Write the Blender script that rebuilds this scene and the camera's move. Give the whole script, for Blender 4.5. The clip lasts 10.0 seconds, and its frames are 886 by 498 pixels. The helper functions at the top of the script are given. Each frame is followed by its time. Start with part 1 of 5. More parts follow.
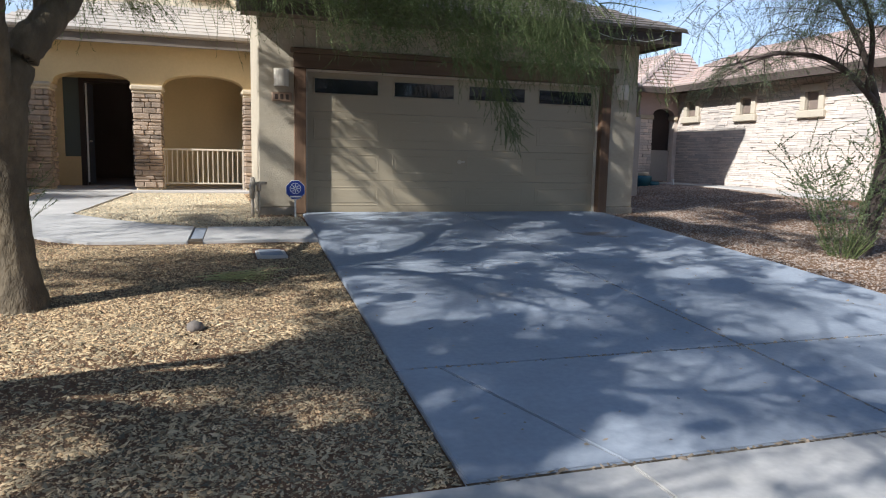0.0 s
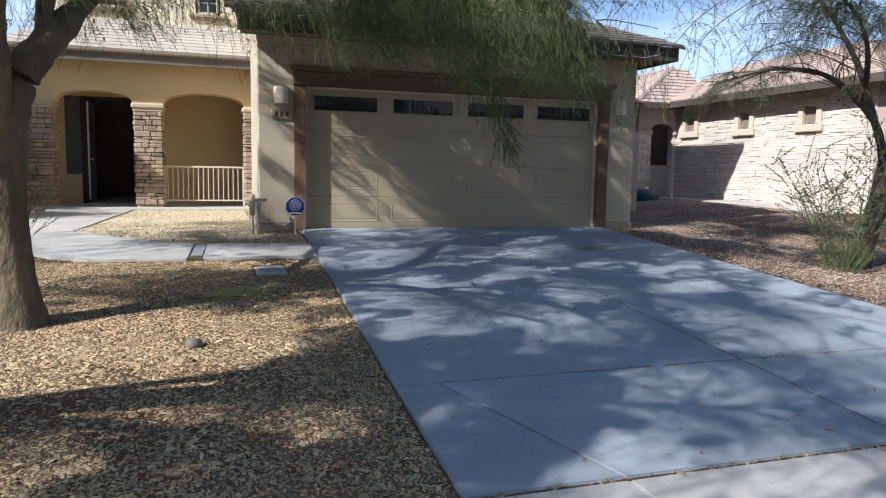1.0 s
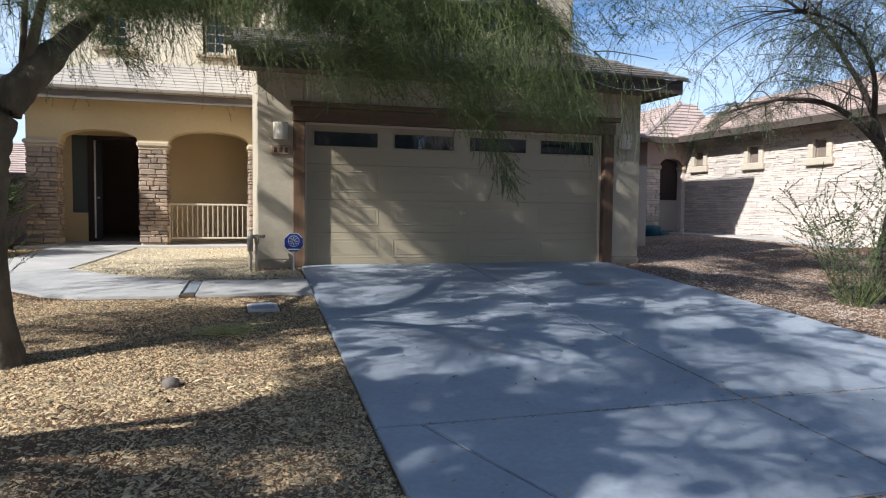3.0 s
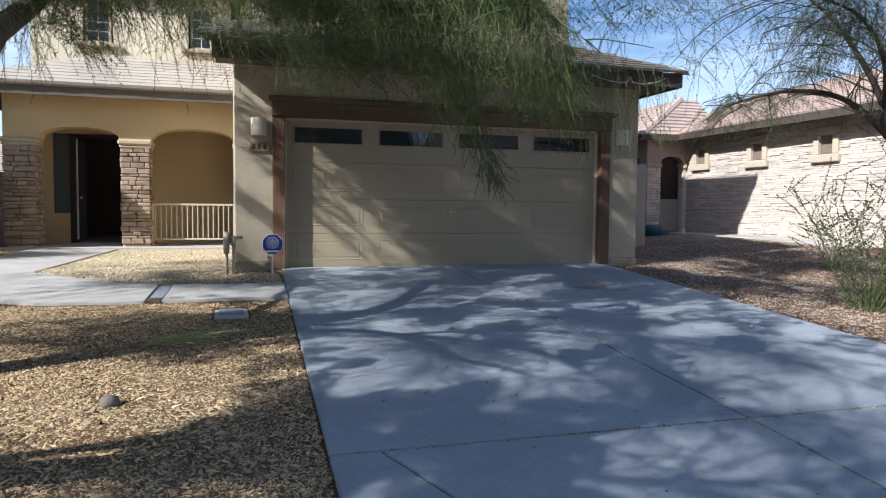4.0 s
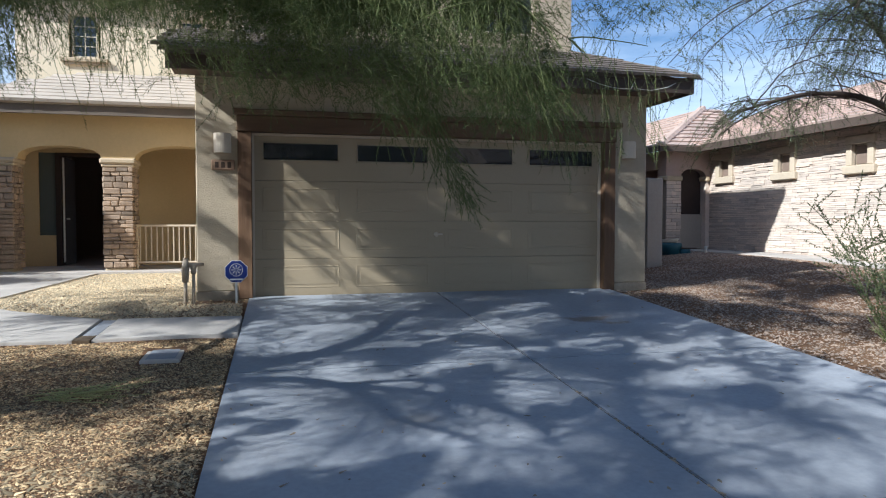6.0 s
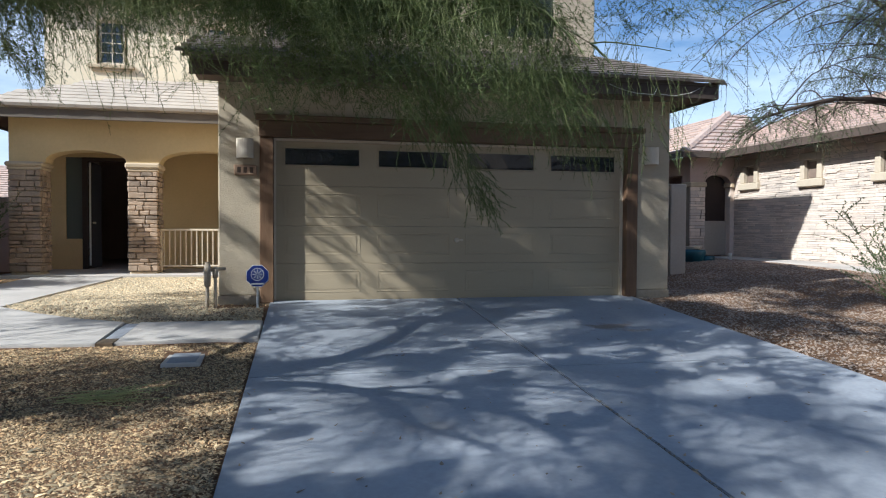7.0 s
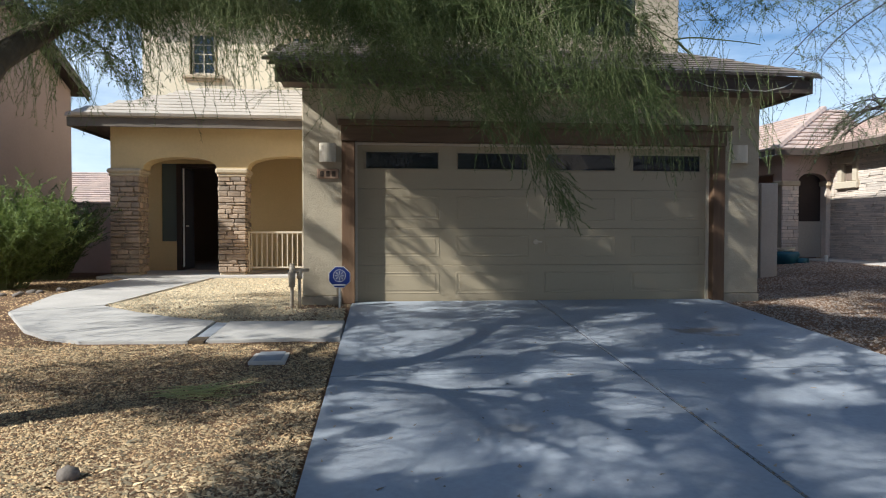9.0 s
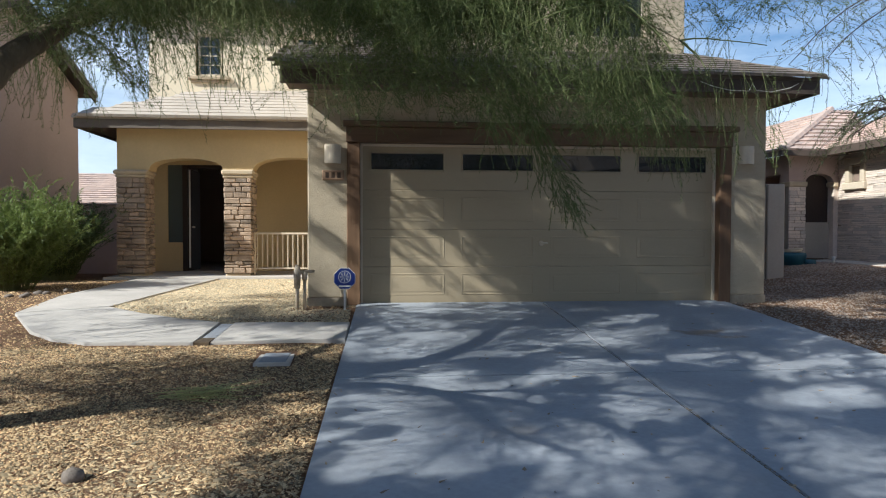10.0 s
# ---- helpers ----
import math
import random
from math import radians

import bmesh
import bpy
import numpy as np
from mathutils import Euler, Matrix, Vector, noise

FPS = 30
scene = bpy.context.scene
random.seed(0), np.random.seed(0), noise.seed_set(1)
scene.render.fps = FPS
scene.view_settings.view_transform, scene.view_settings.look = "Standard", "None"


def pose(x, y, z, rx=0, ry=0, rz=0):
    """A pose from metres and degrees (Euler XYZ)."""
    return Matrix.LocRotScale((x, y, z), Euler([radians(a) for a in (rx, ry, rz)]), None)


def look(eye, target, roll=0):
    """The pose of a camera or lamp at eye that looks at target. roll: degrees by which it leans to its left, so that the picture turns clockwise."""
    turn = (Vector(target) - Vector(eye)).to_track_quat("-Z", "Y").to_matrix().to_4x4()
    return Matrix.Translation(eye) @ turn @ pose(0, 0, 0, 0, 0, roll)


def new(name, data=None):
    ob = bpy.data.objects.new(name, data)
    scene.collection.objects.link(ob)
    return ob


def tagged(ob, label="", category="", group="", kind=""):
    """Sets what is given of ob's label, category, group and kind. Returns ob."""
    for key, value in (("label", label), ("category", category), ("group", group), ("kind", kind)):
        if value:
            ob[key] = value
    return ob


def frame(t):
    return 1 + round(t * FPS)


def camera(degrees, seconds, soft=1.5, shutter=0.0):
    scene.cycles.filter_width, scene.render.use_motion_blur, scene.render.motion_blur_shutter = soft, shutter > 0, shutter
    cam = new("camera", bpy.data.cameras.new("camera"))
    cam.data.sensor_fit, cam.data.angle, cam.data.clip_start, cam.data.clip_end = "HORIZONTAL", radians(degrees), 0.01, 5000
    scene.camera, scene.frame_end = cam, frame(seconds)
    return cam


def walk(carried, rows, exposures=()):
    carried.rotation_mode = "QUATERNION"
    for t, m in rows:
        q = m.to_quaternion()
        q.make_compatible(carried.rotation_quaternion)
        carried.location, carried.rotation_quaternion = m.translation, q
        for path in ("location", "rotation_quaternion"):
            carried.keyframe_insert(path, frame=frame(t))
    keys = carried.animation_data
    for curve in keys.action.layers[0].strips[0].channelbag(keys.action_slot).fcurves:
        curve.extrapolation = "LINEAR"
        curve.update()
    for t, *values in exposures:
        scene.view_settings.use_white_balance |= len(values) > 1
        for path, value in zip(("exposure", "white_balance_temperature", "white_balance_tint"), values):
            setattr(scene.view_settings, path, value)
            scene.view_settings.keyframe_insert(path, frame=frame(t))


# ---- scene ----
cam = camera(63.4, 10.0, soft=1.1)
PATH = [
    (0, (-1.347, -10.788, 0.889), (-0.728, -8.904, 0.632), 1.3),
    (0.5, (-1.332, -10.821, 0.9), (-0.714, -8.933, 0.667), 1.2),
    (1, (-1.331, -10.809, 0.892), (-0.714, -8.919, 0.678), 1.0),
    (1.5, (-1.377, -10.866, 0.897), (-0.758, -8.973, 0.722), 1.0),
    (2, (-1.33, -10.888, 0.892), (-0.727, -8.985, 0.761), 0.9),
    (2.5, (-1.208, -10.835, 0.856), (-0.621, -8.926, 0.747), 0.7),
    (4, (-0.73, -10.258, 0.842), (-0.158, -8.345, 0.733), 0.5),
    (4.5, (-0.451, -10.05, 0.852), (0.111, -8.133, 0.755), 0.3),
    (5, (-0.254, -9.715, 0.918), (0.298, -7.795, 0.821), 0.2),
    (6.5, (0.216, -9.475, 0.954), (0.674, -7.529, 0.894), 0.1),
    (7, (0.156, -9.466, 0.956), (0.587, -7.514, 0.899), 0.3),
    (7.5, (0.069, -9.451, 0.954), (0.431, -7.485, 0.9), 0.3),
    (8, (0.058, -9.423, 0.963), (0.33, -7.442, 0.909), 0.3),
    (8.5, (0.117, -9.442, 0.962), (0.346, -7.456, 0.906), 0.3),
    (9, (0.162, -9.476, 0.954), (0.375, -7.489, 0.902), 0.1),
    (9.5, (0.166, -9.492, 0.953), (0.375, -7.504, 0.901), 0.2),
    (10, (0.171, -9.467, 0.961), (0.368, -7.478, 0.911), 0.1),
]
walk(cam, [(t, look(eye, target, roll)) for t, eye, target, roll in PATH], exposures=[(0.0, 0.68, 5500, 8), (6.5, 0.66, 5500, 7), (10.0, 0.66, 5750, 5)])

# ---- light ----
SUN_FROM = Vector((-5.1, -2.14, 3.9)).normalized()
world = bpy.data.worlds.new("sky")
scene.world = world
world.use_nodes = True
wn = world.node_tree.nodes
wn.clear()
sky = wn.new("ShaderNodeTexSky")
sky.sky_type = "NISHITA"
sky.sun_disc = False
sky.sun_elevation = math.asin(SUN_FROM.z)
sky.sun_rotation = math.atan2(SUN_FROM.x, SUN_FROM.y)
sky.altitude = 400
sky.air_density = 1.0
sky.dust_density = 0.9
sky.ozone_density = 3.0
bg = wn.new("ShaderNodeBackground")
bg.inputs["Strength"].default_value = 0.076
wo = wn.new("ShaderNodeOutputWorld")
# thin streaks of high cloud over the whole sky, thicker towards the horizon
wt = wn.new("ShaderNodeTexCoord")
wm = wn.new("ShaderNodeMapping")
wm.inputs["Scale"].default_value = (1.6, 2.4, 7.0)
wm.inputs["Rotation"].default_value = (0.12, 0.2, 0.5)
wz = wn.new("ShaderNodeTexNoise")
wz.inputs["Scale"].default_value = 1.3
wz.inputs["Detail"].default_value = 7.0
wz.inputs["Roughness"].default_value = 0.62
sep = wn.new("ShaderNodeSeparateXYZ")
rise = wn.new("ShaderNodeMapRange")
rise.inputs["From Min"].default_value = 0.0
rise.inputs["From Max"].default_value = 0.45
rise.inputs["To Min"].default_value = 0.30
rise.inputs["To Max"].default_value = -0.05
veil = wn.new("ShaderNodeMath")
veil.operation = "ADD"
thick = wn.new("ShaderNodeMapRange")
thick.inputs["From Min"].default_value = 0.45
thick.inputs["From Max"].default_value = 0.85
thick.inputs["To Max"].default_value = 0.78
cloud = wn.new("ShaderNodeMix")
cloud.data_type = "RGBA"
cloud.inputs[7].default_value = (9.2, 9.8, 10.6, 1)
wl = world.node_tree.links
wl.new(wt.outputs["Generated"], wm.inputs[0])
wl.new(wm.outputs[0], wz.inputs["Vector"])
wl.new(wt.outputs["Generated"], sep.inputs[0])
wl.new(sep.outputs["Z"], rise.inputs["Value"])
wl.new(wz.outputs[0], veil.inputs[0])
wl.new(rise.outputs[0], veil.inputs[1])
wl.new(veil.outputs[0], thick.inputs["Value"])
wl.new(thick.outputs[0], cloud.inputs[0])
wl.new(sky.outputs[0], cloud.inputs[6])
wl.new(cloud.outputs[2], bg.inputs[0])
world.node_tree.links.new(bg.outputs[0], wo.inputs[0])
sun_data = bpy.data.lights.new("sun", "SUN")
sun_data.energy = 5.0
sun_data.angle = radians(0.55)
sun_data.color = (1.0, 0.93, 0.83)
sun = new("sun", sun_data)
sun.matrix_world = look(SUN_FROM * 60, (0, 0, 0))

# ---- materials ----
def ramp(nt, fac, stops):
    n = nt.nodes.new("ShaderNodeValToRGB")
    els = n.color_ramp.elements
    while len(els) < len(stops):
        els.new(0.5)
    for e, (p, c) in zip(els, stops):
        e.position, e.color = p, (*c, 1)
    nt.links.new(fac, n.inputs[0])
    return n.outputs[0]


def noise_tex(nt, vec, scale, detail=4.0, rough=0.55):
    n = nt.nodes.new("ShaderNodeTexNoise")
    n.inputs["Scale"].default_value = scale
    n.inputs["Detail"].default_value = detail
    n.inputs["Roughness"].default_value = rough
    nt.links.new(vec, n.inputs["Vector"])
    return n.outputs["Fac"]


def mixed(nt, fac, a, b, blend="MIX"):
    n = nt.nodes.new("ShaderNodeMix")
    n.data_type, n.blend_type = "RGBA", blend
    for sock, v in ((n.inputs["Factor"], fac), (n.inputs["A"], a), (n.inputs["B"], b)):
        if isinstance(v, (int, float)):
            sock.default_value = v
        elif isinstance(v, tuple):
            sock.default_value = (*v, 1)
        else:
            nt.links.new(v, sock)
    return n.outputs["Result"]


def scaled(c, k):
    return tuple(min(1.0, v * k) for v in c)


def material(name, base, rough=0.8, vary=0.18, large=0.6, fine=40.0, bump=0.3, bump_scale=60.0, dist=0.004,
             metal=0.0, each=0.0, island=False, stretch=(1, 1, 1), spots=None, coords="Object", spec=0.4):
    """Two scales of colour change, fine relief, and a change from piece to piece."""
    m = bpy.data.materials.new(name)
    m.use_nodes = True
    nt = m.node_tree
    bsdf = nt.nodes["Principled BSDF"]
    tc = nt.nodes.new("ShaderNodeTexCoord")
    mp = nt.nodes.new("ShaderNodeMapping")
    mp.inputs["Scale"].default_value = stretch
    if coords == "World":
        geo = nt.nodes.new("ShaderNodeNewGeometry")
        nt.links.new(geo.outputs["Position"], mp.inputs["Vector"])
    else:
        nt.links.new(tc.outputs["Object"], mp.inputs["Vector"])
    vec = mp.outputs[0]
    big = noise_tex(nt, vec, large, 5.0)
    small = noise_tex(nt, vec, fine, 4.0)
    col = ramp(nt, big, [(0.3, scaled(base, 1 - vary)), (0.7, scaled(base, 1 + vary))])
    grain = ramp(nt, small, [(0.3, (1 - vary,) * 3), (0.7, (1, 1, 1))])
    col = mixed(nt, 0.8, col, grain, "MULTIPLY")
    if spots:
        tint, scale, lo, hi, amount = spots
        f = ramp(nt, noise_tex(nt, vec, scale, 6.0, 0.65), [(lo, (0, 0, 0)), (hi, (amount,) * 3)])
        col = mixed(nt, f, col, tint)
    if each:
        if island:
            src = nt.nodes.new("ShaderNodeNewGeometry").outputs["Random Per Island"]
        else:
            src = nt.nodes.new("ShaderNodeObjectInfo").outputs["Random"]
        f = ramp(nt, src, [(0.0, (1 - each,) * 3), (1.0, (1.0, 1.0 - each * 0.15, 1.0 - each * 0.3))])
        col = mixed(nt, 1.0, col, f, "MULTIPLY")
    nt.links.new(col, bsdf.inputs["Base Color"])
    bsdf.inputs["Roughness"].default_value = rough
    bsdf.inputs["Metallic"].default_value = metal
    bsdf.inputs["Specular IOR Level"].default_value = spec
    if bump:
        bn = nt.nodes.new("ShaderNodeBump")
        bn.inputs["Strength"].default_value = bump
        bn.inputs["Distance"].default_value = dist
        nt.links.new(noise_tex(nt, vec, bump_scale, 5.0, 0.6), bn.inputs["Height"])
        nt.links.new(bn.outputs[0], bsdf.inputs["Normal"])
    return m


def leaf_material(name, base, each=0.4):
    m = material(name, base, rough=0.5, vary=0.15, large=1.5, fine=9.0, bump=0, each=each, island=True, coords="World", spec=0.3)
    nt = m.node_tree
    bsdf = nt.nodes["Principled BSDF"]
    col = bsdf.inputs["Base Color"].links[0].from_socket
    tr = nt.nodes.new("ShaderNodeBsdfTranslucent")
    mx = nt.nodes.new("ShaderNodeMixShader")
    mx.inputs[0].default_value = 0.42
    nt.links.new(col, tr.inputs["Color"])
    nt.links.new(bsdf.outputs[0], mx.inputs[1])
    nt.links.new(tr.outputs[0], mx.inputs[2])
    nt.links.new(mx.outputs[0], nt.nodes["Material Output"].inputs["Surface"])
    return m


def glass_material(name, tint=(0.02, 0.025, 0.03), rough=0.03):
    m = bpy.data.materials.new(name)
    m.use_nodes = True
    b = m.node_tree.nodes["Principled BSDF"]
    b.inputs["Base Color"].default_value = (*tint, 1)
    b.inputs["Roughness"].default_value = rough
    b.inputs["Specular IOR Level"].default_value = 0.9
    return m


STUCCO = material("stucco", (0.47, 0.39, 0.275), 0.92, 0.10, 0.7, 22, 0.9, 55, 0.008, coords="World", stretch=(0.6, 0.6, 1.3), spots=((0.36, 0.30, 0.22), 1.7, 0.52, 0.78, 0.35))
STUCCO_YELLOW = material("stucco_yellow", (0.60, 0.45, 0.235), 0.92, 0.08, 0.7, 22, 0.8, 55, 0.006, coords="World")
# Cream copy of the house stucco, with the upper wall's sunlight in its colour.
STUCCO_CREAM_SUNLIT = material("stucco_cream_sunlit", (0.80, 0.69, 0.50), 0.92, 0.08, 0.7, 22, 0.8, 55, 0.006, coords="World")
STUCCO_PINK = material("stucco_pink", (0.42, 0.31, 0.26), 0.93, 0.08, 0.5, 14, 0.8, 26, 0.010, coords="World")
TRIM_TAN = material("tan_trim", (0.52, 0.44, 0.33), 0.9, 0.12, 1.0, 22, 0.6, 50, 0.005, coords="World")
# Paler than the wall's stucco: the light on the lamps is in the colour.
PLASTER_SUNLIT = material("sunlit_plaster", (0.68, 0.59, 0.46), 0.9, 0.08, 1.0, 22, 0.6, 50, 0.005, coords="World")
PRECAST = material("precast", (0.50, 0.40, 0.27), 0.85, 0.12, 2.0, 25, 0.5, 40, 0.004, coords="World")
PLINTH = material("plinth_paint", (0.36, 0.30, 0.22), 0.9, 0.2, 2.5, 30, 0.7, 30, 0.008, coords="World", spots=((0.2, 0.15, 0.1), 3.0, 0.45, 0.7, 0.5))
DOOR_PAINT = material("garage_paint", (0.415, 0.335, 0.22), 0.55, 0.05, 1.1, 90, 0.15, 150, 0.001, coords="World", stretch=(0.25, 1, 1), spots=((0.31, 0.25, 0.17), 1.5, 0.52, 0.8, 0.25))
WOOD = material("stained_wood", (0.17, 0.095, 0.05), 0.7, 0.35, 1.3, 20, 0.6, 45, 0.004, coords="World", stretch=(1, 1, 0.12), spots=((0.30, 0.19, 0.10), 2.0, 0.5, 0.75, 0.5))
WOOD_LINTEL = material("stained_lintel", (0.14, 0.082, 0.044), 0.7, 0.35, 1.3, 20, 0.6, 45, 0.004, coords="World", stretch=(0.12, 1, 1), spots=((0.27, 0.17, 0.10), 2.0, 0.5, 0.75, 0.4))
FASCIA = material("fascia_paint", (0.085, 0.062, 0.048), 0.75, 0.2, 1.0, 30, 0.4, 60, 0.002, coords="World")
SOFFIT = material("soffit_paint", (0.16, 0.115, 0.085), 0.85, 0.15, 1.0, 30, 0.3, 60, 0.002, coords="World")
FASCIA_GREY = material("fascia_grey", (0.16, 0.13, 0.10), 0.75, 0.2, 1.0, 30, 0.4, 60, 0.002, coords="World")
# Lit and shaded copies of one roof tile: porch pale, garage skirt dark.
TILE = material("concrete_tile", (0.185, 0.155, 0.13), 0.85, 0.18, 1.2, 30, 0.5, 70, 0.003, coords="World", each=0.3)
TILE_SUNLIT = material("concrete_tile_sunlit", (0.50, 0.435, 0.36), 0.85, 0.10, 1.2, 30, 0.5, 70, 0.003, coords="World", each=0.06)
TILE_RED = material("concrete_tile_red", (0.58, 0.45, 0.385), 0.85, 0.12, 0.9, 20, 0.5, 60, 0.003, coords="World", each=0.22, island=True)
STONE = material("ledge_stone", (0.46, 0.36, 0.27), 0.9, 0.25, 3.0, 25, 1.0, 30, 0.012, coords="World", each=0.45)
STONE_WALL = material("pale_ledge_stone", (0.74, 0.64, 0.55), 0.9, 0.12, 1.2, 14, 1.0, 22, 0.012, coords="World", each=0.3, island=True)
MORTAR = material("mortar", (0.30, 0.245, 0.19), 0.95, 0.2, 3.0, 40, 0.6, 60, 0.004, coords="World")
# Base tinted blue to stand in for the blue shade on the drive.
CONCRETE = material("driveway_concrete", (0.34, 0.36, 0.39), 0.85, 0.16, 0.8, 24, 0.35, 130, 0.002, coords="World", each=0.05, spots=((0.22, 0.21, 0.205), 0.9, 0.5, 0.8, 0.45))
CONCRETE_WALK = material("walk_concrete", (0.53, 0.49, 0.44), 0.85, 0.14, 1.2, 24, 0.35, 130, 0.002, coords="World", each=0.08, spots=((0.33, 0.30, 0.26), 1.3, 0.5, 0.8, 0.35))
ASPHALT = material("asphalt", (0.06, 0.058, 0.056), 0.9, 0.2, 0.5, 70, 0.6, 120, 0.004, coords="World")
SOIL = material("gravel_bed", (0.17, 0.088, 0.042), 0.95, 0.35, 0.9, 32, 1.0, 48, 0.02, coords="World", spots=((0.19, 0.115, 0.06), 1.6, 0.42, 0.68, 0.75))
LITTER = material("dry_leaf", (0.44, 0.36, 0.26), 0.85, 0.25, 3.0, 40, 0.0, coords="World", each=0.6, island=True)
PEBBLE_GREY = material("grey_pebble", (0.50, 0.41, 0.335), 0.9, 0.2, 0.9, 60, 0.0, coords="World", each=0.5, island=True, spots=((0.26, 0.18, 0.12), 1.3, 0.45, 0.7, 0.5))
PEBBLE = material("pebble", (0.80, 0.62, 0.37), 0.85, 0.15, 0.9, 60, 0.0, coords="World", each=0.86, island=True, spots=((0.30, 0.18, 0.09), 1.5, 0.42, 0.68, 0.6))
PEBBLE_PALE = material("pale_pebble", (0.76, 0.65, 0.44), 0.85, 0.15, 0.9, 60, 0.0, coords="World", each=0.55, island=True, spots=((0.42, 0.31, 0.18), 1.8, 0.5, 0.75, 0.4))
CHIP = material("dry_chip", (0.80, 0.67, 0.43), 0.85, 0.2, 1.5, 40, 0.0, coords="World", each=0.82, island=True)
STRAW = material("pale_green_straw", (0.62, 0.62, 0.26), 0.8, 0.15, 3.0, 40, 0.0, coords="World", each=0.4, island=True)
ROCK = material("grey_rock", (0.20, 0.165, 0.135), 0.9, 0.25, 4.0, 30, 0.9, 25, 0.01)
BARK_DARK = material("dark_bark", (0.075, 0.055, 0.042), 0.95, 0.35, 3.0, 18, 1.0, 22, 0.02, coords="World", stretch=(1, 1, 0.35))
BARK = material("bark", (0.22, 0.16, 0.095), 0.95, 0.4, 3.0, 14, 1.0, 15, 0.05, coords="World", stretch=(1, 1, 0.35), spots=((0.09, 0.065, 0.045), 4.0, 0.45, 0.65, 0.7))
BARK_OLIVE = material("olive_bark", (0.165, 0.125, 0.075), 0.92, 0.38, 3.0, 14, 1.0, 16, 0.04, coords="World", stretch=(1, 1, 0.5), spots=((0.10, 0.075, 0.05), 5.0, 0.5, 0.68, 0.6))
TWIG = material("green_twig", (0.17, 0.19, 0.07), 0.7, 0.2, 3.0, 30, 0, coords="World")
LEAF = leaf_material("weeping_leaf", (0.115, 0.165, 0.05))
# Lightened leaf: the sky's light on the bent tree is in its colour.
LEAF_SKYLIT = leaf_material("tree_leaf_skylit", (0.19, 0.24, 0.12))
# Lit and shaded bush leaf: sun and shade are in these two colours.
LEAF_BUSH = leaf_material("bush_leaf", (0.22, 0.30, 0.085))
LEAF_SHADED = leaf_material("shaded_bush_leaf", (0.085, 0.13, 0.045))
DARK_DOOR = material("dark_door_paint", (0.04, 0.027, 0.022), 0.8, 0.2, 1.0, 30, 0.2, 60, 0.002, coords="World")
DARK_ROOM = material("dark_room", (0.36, 0.29, 0.24), 0.9, 0.1, 1.0, 30, 0, coords="World")
METAL_PALE = material("pale_rail_paint", (0.62, 0.53, 0.40), 0.5, 0.06, 2.0, 40, 0.1, 90, 0.001, coords="World")
WHITE = material("white_paint", (0.75, 0.73, 0.68), 0.5, 0.06, 2.0, 40, 0.1, 90, 0.001, coords="World")
BLUE = material("sign_blue", (0.015, 0.035, 0.20), 0.35, 0.08, 8.0, 60, 0)
PLATE = material("number_plate_stone", (0.36, 0.235, 0.15), 0.8, 0.15, 6.0, 60, 0.4, 60, 0.002, coords="World")
DARK_TEXT = material("dark_paint", (0.07, 0.045, 0.03), 0.6, 0.05, 6.0, 60, 0)
GLASS = glass_material("dark_glass")
GLASS_SIDE = glass_material("sidelight_glass", (0.10, 0.12, 0.11), 0.15)
FENCE = material("fence_paint", (0.40, 0.35, 0.29), 0.9, 0.1, 0.8, 20, 0.6, 30, 0.008, coords="World")
TEAL = material("teal_plastic", (0.02, 0.09, 0.12), 0.45, 0.1, 3.0, 40, 0.1, 60, 0.002)
RUBBER = material("black_rubber", (0.02, 0.02, 0.02), 0.7, 0.1, 3.0, 40, 0.1, 60, 0.002)
BLIND = material("brown_blind", (0.22, 0.165, 0.13), 0.6, 0.15, 2.0, 40, 0.2, 60, 0.002, coords="World")
JOINT = material("joint_dirt", (0.12, 0.085, 0.05), 0.95, 0.3, 6.0, 60, 0.3, 80, 0.003, coords="World")
PIPE = material("weathered_pipe", (0.55, 0.45, 0.33), 0.6, 0.3, 8.0, 40, 0.4, 60, 0.003, coords="World")



def oil_stain(m, x, y, rx, ry, tint, amount):
    """A ragged brown stain on the concrete, where a car has dripped."""
    nt = m.node_tree
    bsdf = nt.nodes["Principled BSDF"]
    col = bsdf.inputs["Base Color"].links[0].from_socket
    geo = nt.nodes.new("ShaderNodeNewGeometry")
    mp = nt.nodes.new("ShaderNodeMapping")
    mp.vector_type = "TEXTURE"
    mp.inputs["Location"].default_value = (x, y, 0)
    mp.inputs["Scale"].default_value = (rx, ry, 40)
    nt.links.new(geo.outputs["Position"], mp.inputs["Vector"])
    ln = nt.nodes.new("ShaderNodeVectorMath")
    ln.operation = "LENGTH"
    nt.links.new(mp.outputs[0], ln.inputs[0])
    ad = nt.nodes.new("ShaderNodeMath")
    ad.operation = "MULTIPLY_ADD"
    nt.links.new(noise_tex(nt, geo.outputs["Position"], 5.0, 5.0), ad.inputs[0])
    ad.inputs[1].default_value = 1.3
    nt.links.new(ln.outputs["Value"], ad.inputs[2])
    f = ramp(nt, ad.outputs[0], [(0.75, (amount,) * 3), (1.0, (0, 0, 0))])
    nt.links.new(mixed(nt, f, col, tint), bsdf.inputs["Base Color"])


oil_stain(CONCRETE, 3.75, -2.05, 1.1, 0.75, (0.17, 0.12, 0.08), 0.75)
oil_stain(CONCRETE, 1.15, -4.9, 0.8, 0.5, (0.22, 0.18, 0.14), 0.35)

# ---- building tools ----
def smooth(a, b, v):
    t = max(0.0, min(1.0, (v - a) / (b - a)))
    return t * t * (3 - 2 * t)


